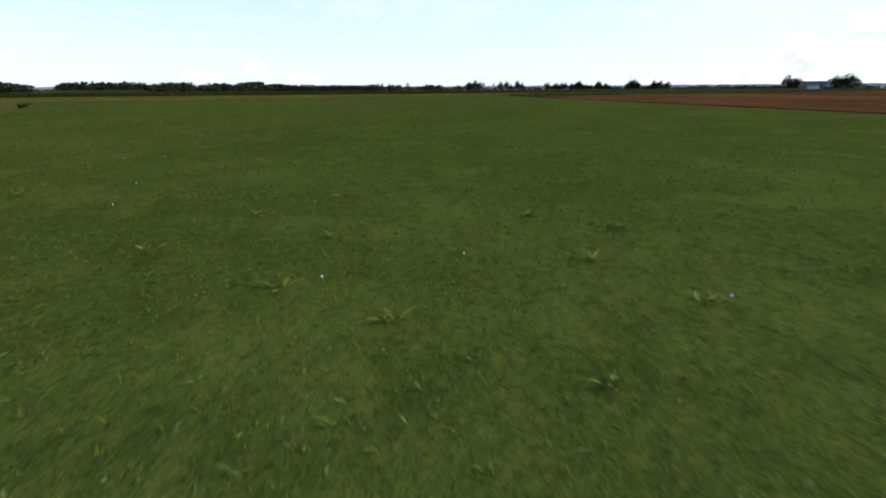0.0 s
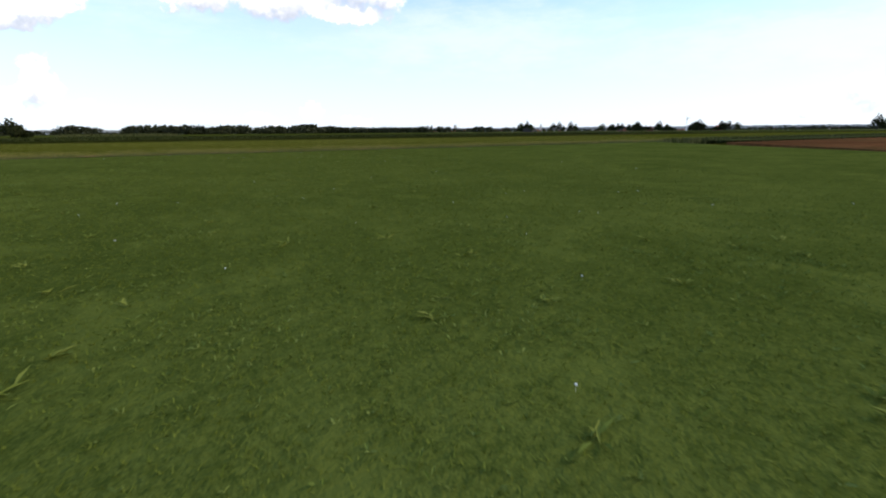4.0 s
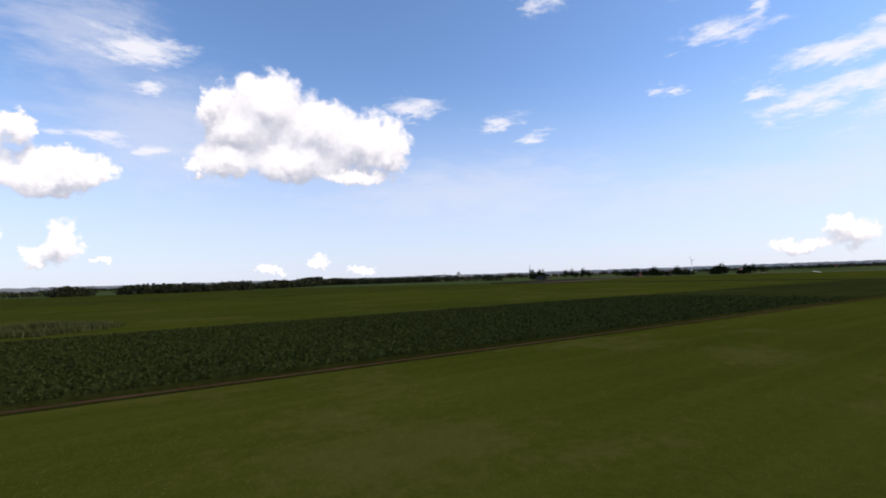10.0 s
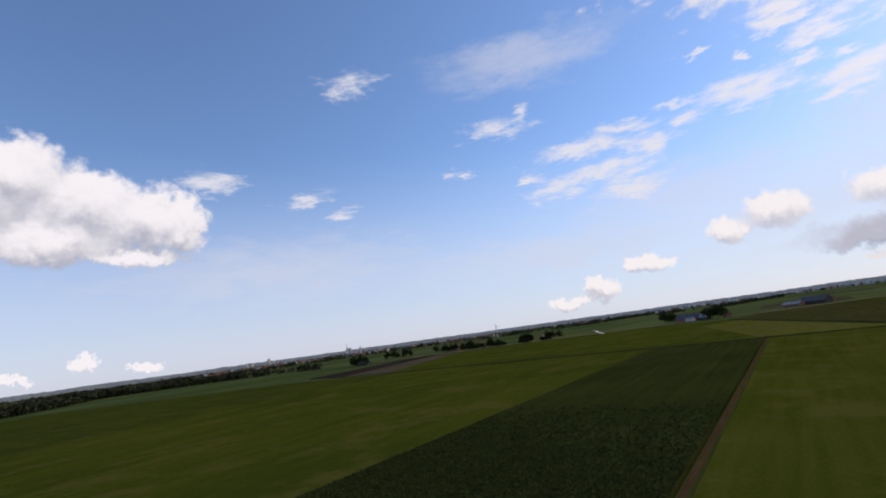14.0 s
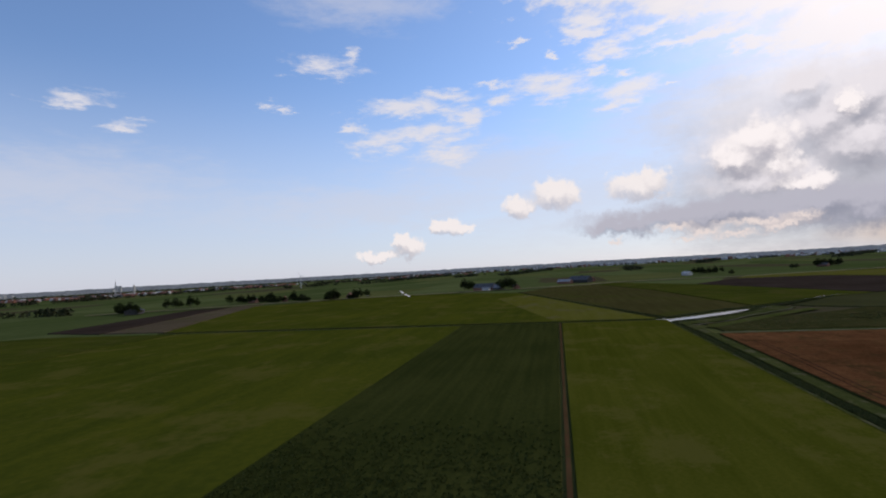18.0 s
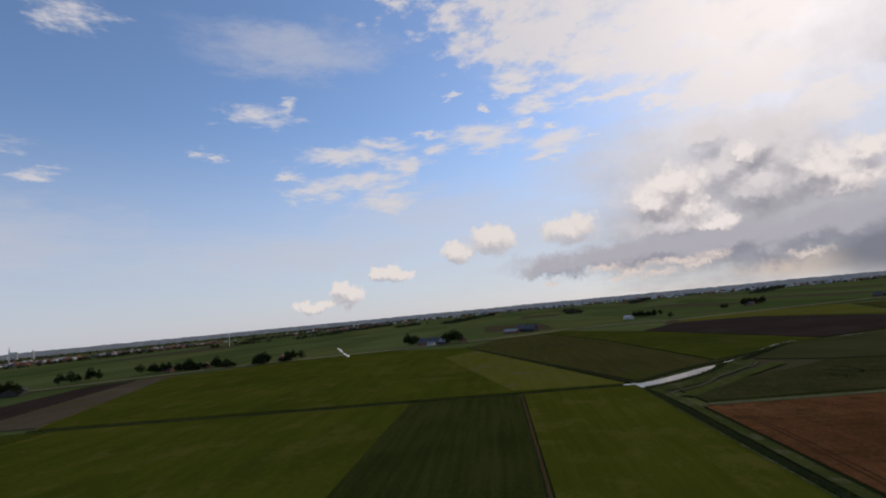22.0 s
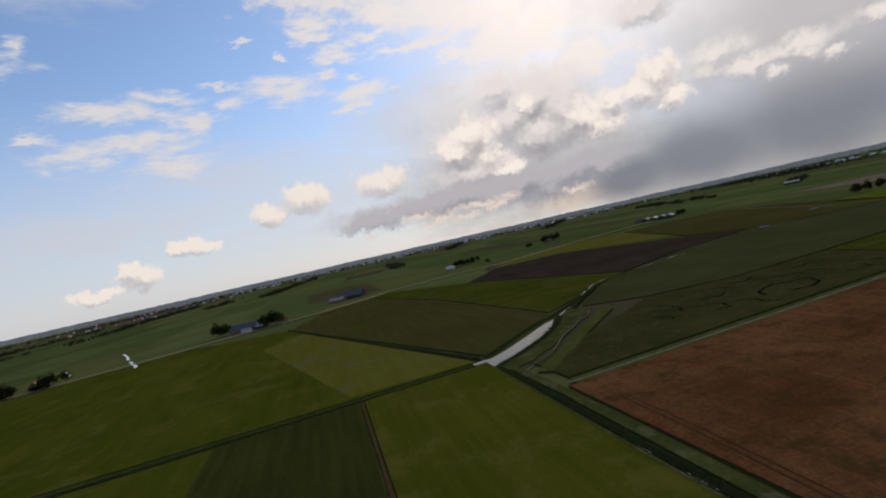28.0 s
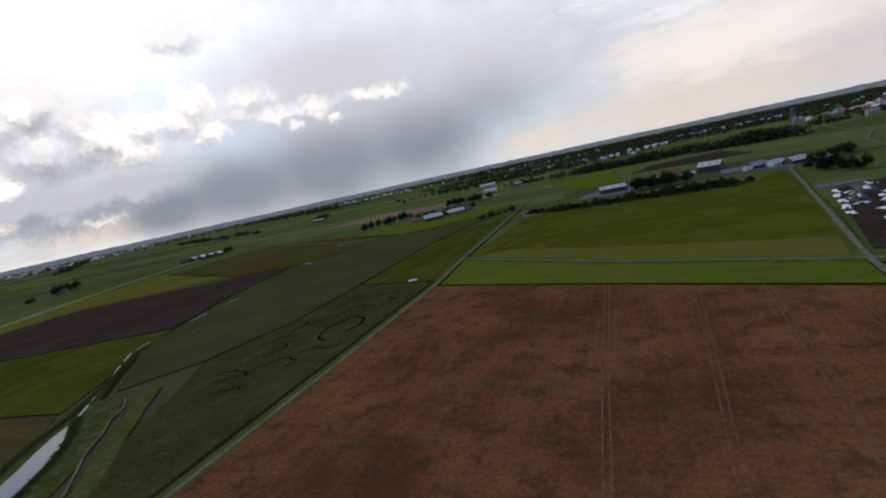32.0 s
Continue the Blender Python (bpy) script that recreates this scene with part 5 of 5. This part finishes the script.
town("tower_blocks", [(1850, 2840, 70, 60, 7), (2300, 2500, 60, 60, 4)], "white tower blocks far off", 46, (16, 34), (WHITEWALL,))
town("sheds_south", [(1700, -2300, 260, 80, 40), (700, -2500, 260, 80, 40)], "pale roofs before far woods", 45, (4, 8), (PALESHEET, WHITEWALL))


# ---- poles, heaps and small things ----
def pylon(x, y, turn, h, label):
    """A lattice power pylon: four legs, braces and three cross arms."""
    ob = thing("power_pylon", x, y, -0.7, turn, label, "pylon", "power pylons")
    b, t, r = h * 0.09, h * 0.018, h * 0.009
    for sx, sy in ((-1, -1), (1, -1), (1, 1), (-1, 1)):
        bm = bmesh.new()
        rod(bm, (sx * b, sy * b, 0), (sx * t, sy * t, h), r, r * 0.6, 4)
        part("leg", bm, STEEL, ob)
    for k in range(9):
        z0, z1 = h * k / 9, h * (k + 1) / 9
        w0, w1 = b + (t - b) * k / 9, b + (t - b) * (k + 1) / 9
        bm = bmesh.new()
        for s in (-1, 1):
            rod(bm, (-w0, s * w0, z0), (w1, s * w1, z1), r * 0.5, n=3)
            rod(bm, (w0, s * w0, z0), (-w1, s * w1, z1), r * 0.5, n=3)
            rod(bm, (s * w0, -w0, z0), (s * w1, w1, z1), r * 0.5, n=3)
        part("brace", bm, STEEL, ob)
    for z, half in ((0.66, 0.20), (0.80, 0.26), (0.93, 0.17)):
        bm = bmesh.new()
        for s in (-1, 1):
            rod(bm, (0, 0, h * z), (s * h * half, 0, h * z), r * 0.8, r * 0.4, 4)
            rod(bm, (0, 0, h * (z + 0.05)), (s * h * half, 0, h * z), r * 0.6, r * 0.4, 4)
        part("cross_arm", bm, STEEL, ob)
    return ob


pylon(-398, 1257, 40, 48, "tall grey lattice power pylon")
pylon(-624, 2338, 40, 48, "far grey lattice power pylon")
pylon(-560, 2600, 40, 48, "far grey lattice power pylon")
pylon(-66, -860, 30, 45, "grey lattice power pylon behind trees")
pylon(-215, -900, 30, 45, "grey lattice power pylon near the town")
mast = thing("radio_mast", 2000, 2250, -0.7, 0, "tall pale slender radio mast", "mast")
bm = bmesh.new()
rod(bm, (0, 0, 0), (0, 0, 62), 3.0, 1.6, 8)
part("shaft", bm, WHITEWALL, mast)
bm = bmesh.new()
rod(bm, (0, 0, 62), (0, 0, 76), 0.6, 0.2, 6)
part("aerial", bm, STEEL, mast)

turbine = thing("wind_turbine", 1480, 905, -0.7, 122, "slender white three-bladed wind turbine beside trees", "wind turbine")
bm = bmesh.new()
rod(bm, (0, 0, 0), (0, 0, 38), 1.1, 0.7, 12)
part("tower", bm, PLASTIC, turbine)
bm = bmesh.new()
box(bm, -0.9, 0.9, -1.6, 2.6, 37.6, 39.6)
part("nacelle", bm, PLASTIC, turbine)
bm = bmesh.new()
rod(bm, (0, -1.6, 38.6), (0, -2.8, 38.6), 0.9, 0.4, 10)
part("hub", bm, PLASTIC, turbine)
for k in range(3):
    a = radians(30 + 120 * k)
    bm = bmesh.new()
    rod(bm, (0, -2.2, 38.6), (math.sin(a) * 12, -2.2, 38.6 + math.cos(a) * 13), 0.75, 0.3, 6)
    part("blade", bm, PLASTIC, turbine)
woods("turbine_grove", [((1440, 940), (1462, 922)), ((1496, 890), (1580, 820))], 46, 13, 6, "dark trees beside the wind turbine", 40)

rng = random.Random(17)


def heap(x, y, turn, l, w, h, label, sheets):
    """A long silage heap under dark covers, with white plastic sheets on it."""
    ob = thing("silage_heap", x, y, 0.05, turn, label, "silage heap", "heaps in the yard")
    bm = bmesh.new()
    grid = {}
    for i in range(15):
        for j in range(9):
            u, v = -1 + i / 7, -1 + j / 4
            z = max(0, (1 - abs(u) ** 3) * (1 - v * v)) ** 0.6 * h * (0.85 + 0.3 * noise.noise(Vector((u * 3 + x, v * 2, y))))
            grid[i, j] = bm.verts.new((u * l / 2, v * w / 2, z))
    for i in range(14):
        for j in range(8):
            bm.faces.new((grid[i, j], grid[i + 1, j], grid[i + 1, j + 1], grid[i, j + 1]))
    part("cover", bm, BLACKHEAP, ob)
    for _ in range(sheets):
        bm = bmesh.new()
        u0, v0, du, dv = rng.uniform(-0.8, 0.5), rng.uniform(-0.8, 0.3), rng.uniform(0.15, 0.5), rng.uniform(0.25, 0.7)
        g = {}
        for i in range(6):
            for j in range(5):
                u, v = u0 + du * i / 5, v0 + dv * j / 4
                uu, vv = u + rng.uniform(-0.04, 0.04), v + rng.uniform(-0.05, 0.05)
                z = max(0, (1 - abs(uu) ** 3) * (1 - vv * vv)) ** 0.6 * h * 1.08 + rng.uniform(0.15, 0.4)
                g[i, j] = bm.verts.new((uu * l / 2, vv * w / 2, z))
        for i in range(5):
            for j in range(4):
                if rng.random() > 0.12:
                    bm.faces.new((g[i, j], g[i + 1, j], g[i + 1, j + 1], g[i, j + 1]))
        part("plastic_sheet", bm, PLASTIC, ob, "torn white plastic sheet")
    return ob


for x, y, l, w, n in ((40, -290, 30, 9, 3), (28, -262, 32, 9, 4), (44, -236, 26, 10, 4), (28, -214, 30, 9, 3), (48, -196, 22, 9, 4), (32, -186, 24, 9, 2), (52, -262, 18, 8, 3), (14, -240, 22, 10, 2)):
    heap(x, y, rng.uniform(65, 95), l, w, rng.uniform(1.6, 2.6), "long dark silage heap with white plastic sheets", n)


def plastic_sheet(x, y, turn, l, w, label):
    """A crumpled sheet with a ragged outline, lying on the yard."""
    bm = bmesh.new()
    n, k = max(4, int(l / 2)), max(3, int(w / 1.5))
    g = {}
    for i in range(n + 1):
        for j in range(k + 1):
            u, v = -l / 2 + l * i / n, -w / 2 + w * j / k
            edge = min(1.0, 2.2 - 2.2 * max(abs(u) * 2 / l, abs(v) * 2 / w))
            g[i, j] = bm.verts.new((u + rng.uniform(-0.7, 0.7), v + rng.uniform(-0.6, 0.6), 0.12 + 0.5 * max(0.0, edge) + rng.uniform(0, 0.45)))
    for i in range(n):
        for j in range(k):
            if rng.random() > 0.16:
                bm.faces.new((g[i, j], g[i + 1, j], g[i + 1, j + 1], g[i, j + 1]))
    ob = new("plastic_sheet", mesh("plastic_sheet", bm, PLASTIC))
    ob.matrix_basis = pose(x, y, 0.05, 0, 0, turn)
    return tagged(ob, label, "plastic sheet", "sheets in the yard")


for x, y, turn, l, w in ((53, -292, 80, 11, 3.5), (57, -276, 74, 12, 3), (60, -258, 82, 10, 4), (64, -241, 78, 12, 3), (67, -225, 88, 8, 3.5), (50, -282, 20, 6, 3), (54, -262, 40, 7, 3), (56, -246, 10, 8, 3), (38, -252, 10, 14, 6), (46, -246, 70, 8, 4), (36, -270, 20, 8, 4), (52, -228, 30, 9, 4), (58, -208, 60, 8, 4)):
    plastic_sheet(x, y, turn, l, w, "crumpled white plastic sheet in the silage yard")
plastic_sheet(40, -200, 72, 22, 10, "large smooth white plastic cover on a heap")
for x, y in ((30, -300), (46, -262), (25, -230), (55, -196), (20, -275), (64, -178), (34, -175)):
    plastic_sheet(x + rng.uniform(-3, 3), y + rng.uniform(-3, 3), rng.uniform(0, 180), rng.uniform(4, 7), rng.uniform(2, 3.5), "torn white plastic sheet in the silage yard")
slab("yard_apron", [(52, -314), (28, -318), (30, -328), (54, -324)], PAVED, "pale concrete apron of the yard", top=0.06)


def trailer(x, y, turn):
    """A white flat trailer on two wheels with a drawbar."""
    ob = thing("trailer", x, y, 0, turn, "white flat farm trailer beside the road", "trailer")
    bm = bmesh.new()
    box(bm, -2.4, 2.4, -1.0, 1.0, 0.75, 1.35)
    part("body", bm, PLASTIC, ob)
    bm = bmesh.new()
    rod(bm, (2.4, 0, 0.7), (3.9, 0, 0.5), 0.07)
    part("drawbar", bm, STEEL, ob)
    for s in (-1, 1):
        bm = bmesh.new()
        rod(bm, (-0.3, s * 0.85, 0.4), (-0.3, s * 1.1, 0.4), 0.4, n=14)
        part("wheel", bm, DARKWALL, ob)


trailer(288, -191, 20)


def bridge(x, y, turn):
    ob = thing("field_bridge", x, y, 0, turn, "small pale concrete bridge over a ditch", "bridge")
    bm = bmesh.new()
    box(bm, -4.5, 4.5, -1.7, 1.7, -0.2, 0.2)
    part("deck", bm, PAVED, ob)
    for s in (-1, 1):
        bm = bmesh.new()
        box(bm, -4, 4, s * 1.6 - 0.1, s * 1.6 + 0.1, 0.2, 0.8)
        part("parapet", bm, SHEET, ob)


ribbon("road_6", [(-260, -1060), (-139, -997), (-112, -800), (-106, -697), (-65, -595), (-50, -520), (-75, -482), (-114, -470), (-220, -440)], 4.0, 0.06, TRACK, "pale winding road by a square wood", "road")
ribbon("road_7", [(-50, -515), (-33, -427), (-16, -394), (0, -390), (10, -410), (20, -440)], 3.0, 0.07, TRACK, "pale winding farm track", "road")
bridge(470, -318, 20)
bridge(500, -420, 60)
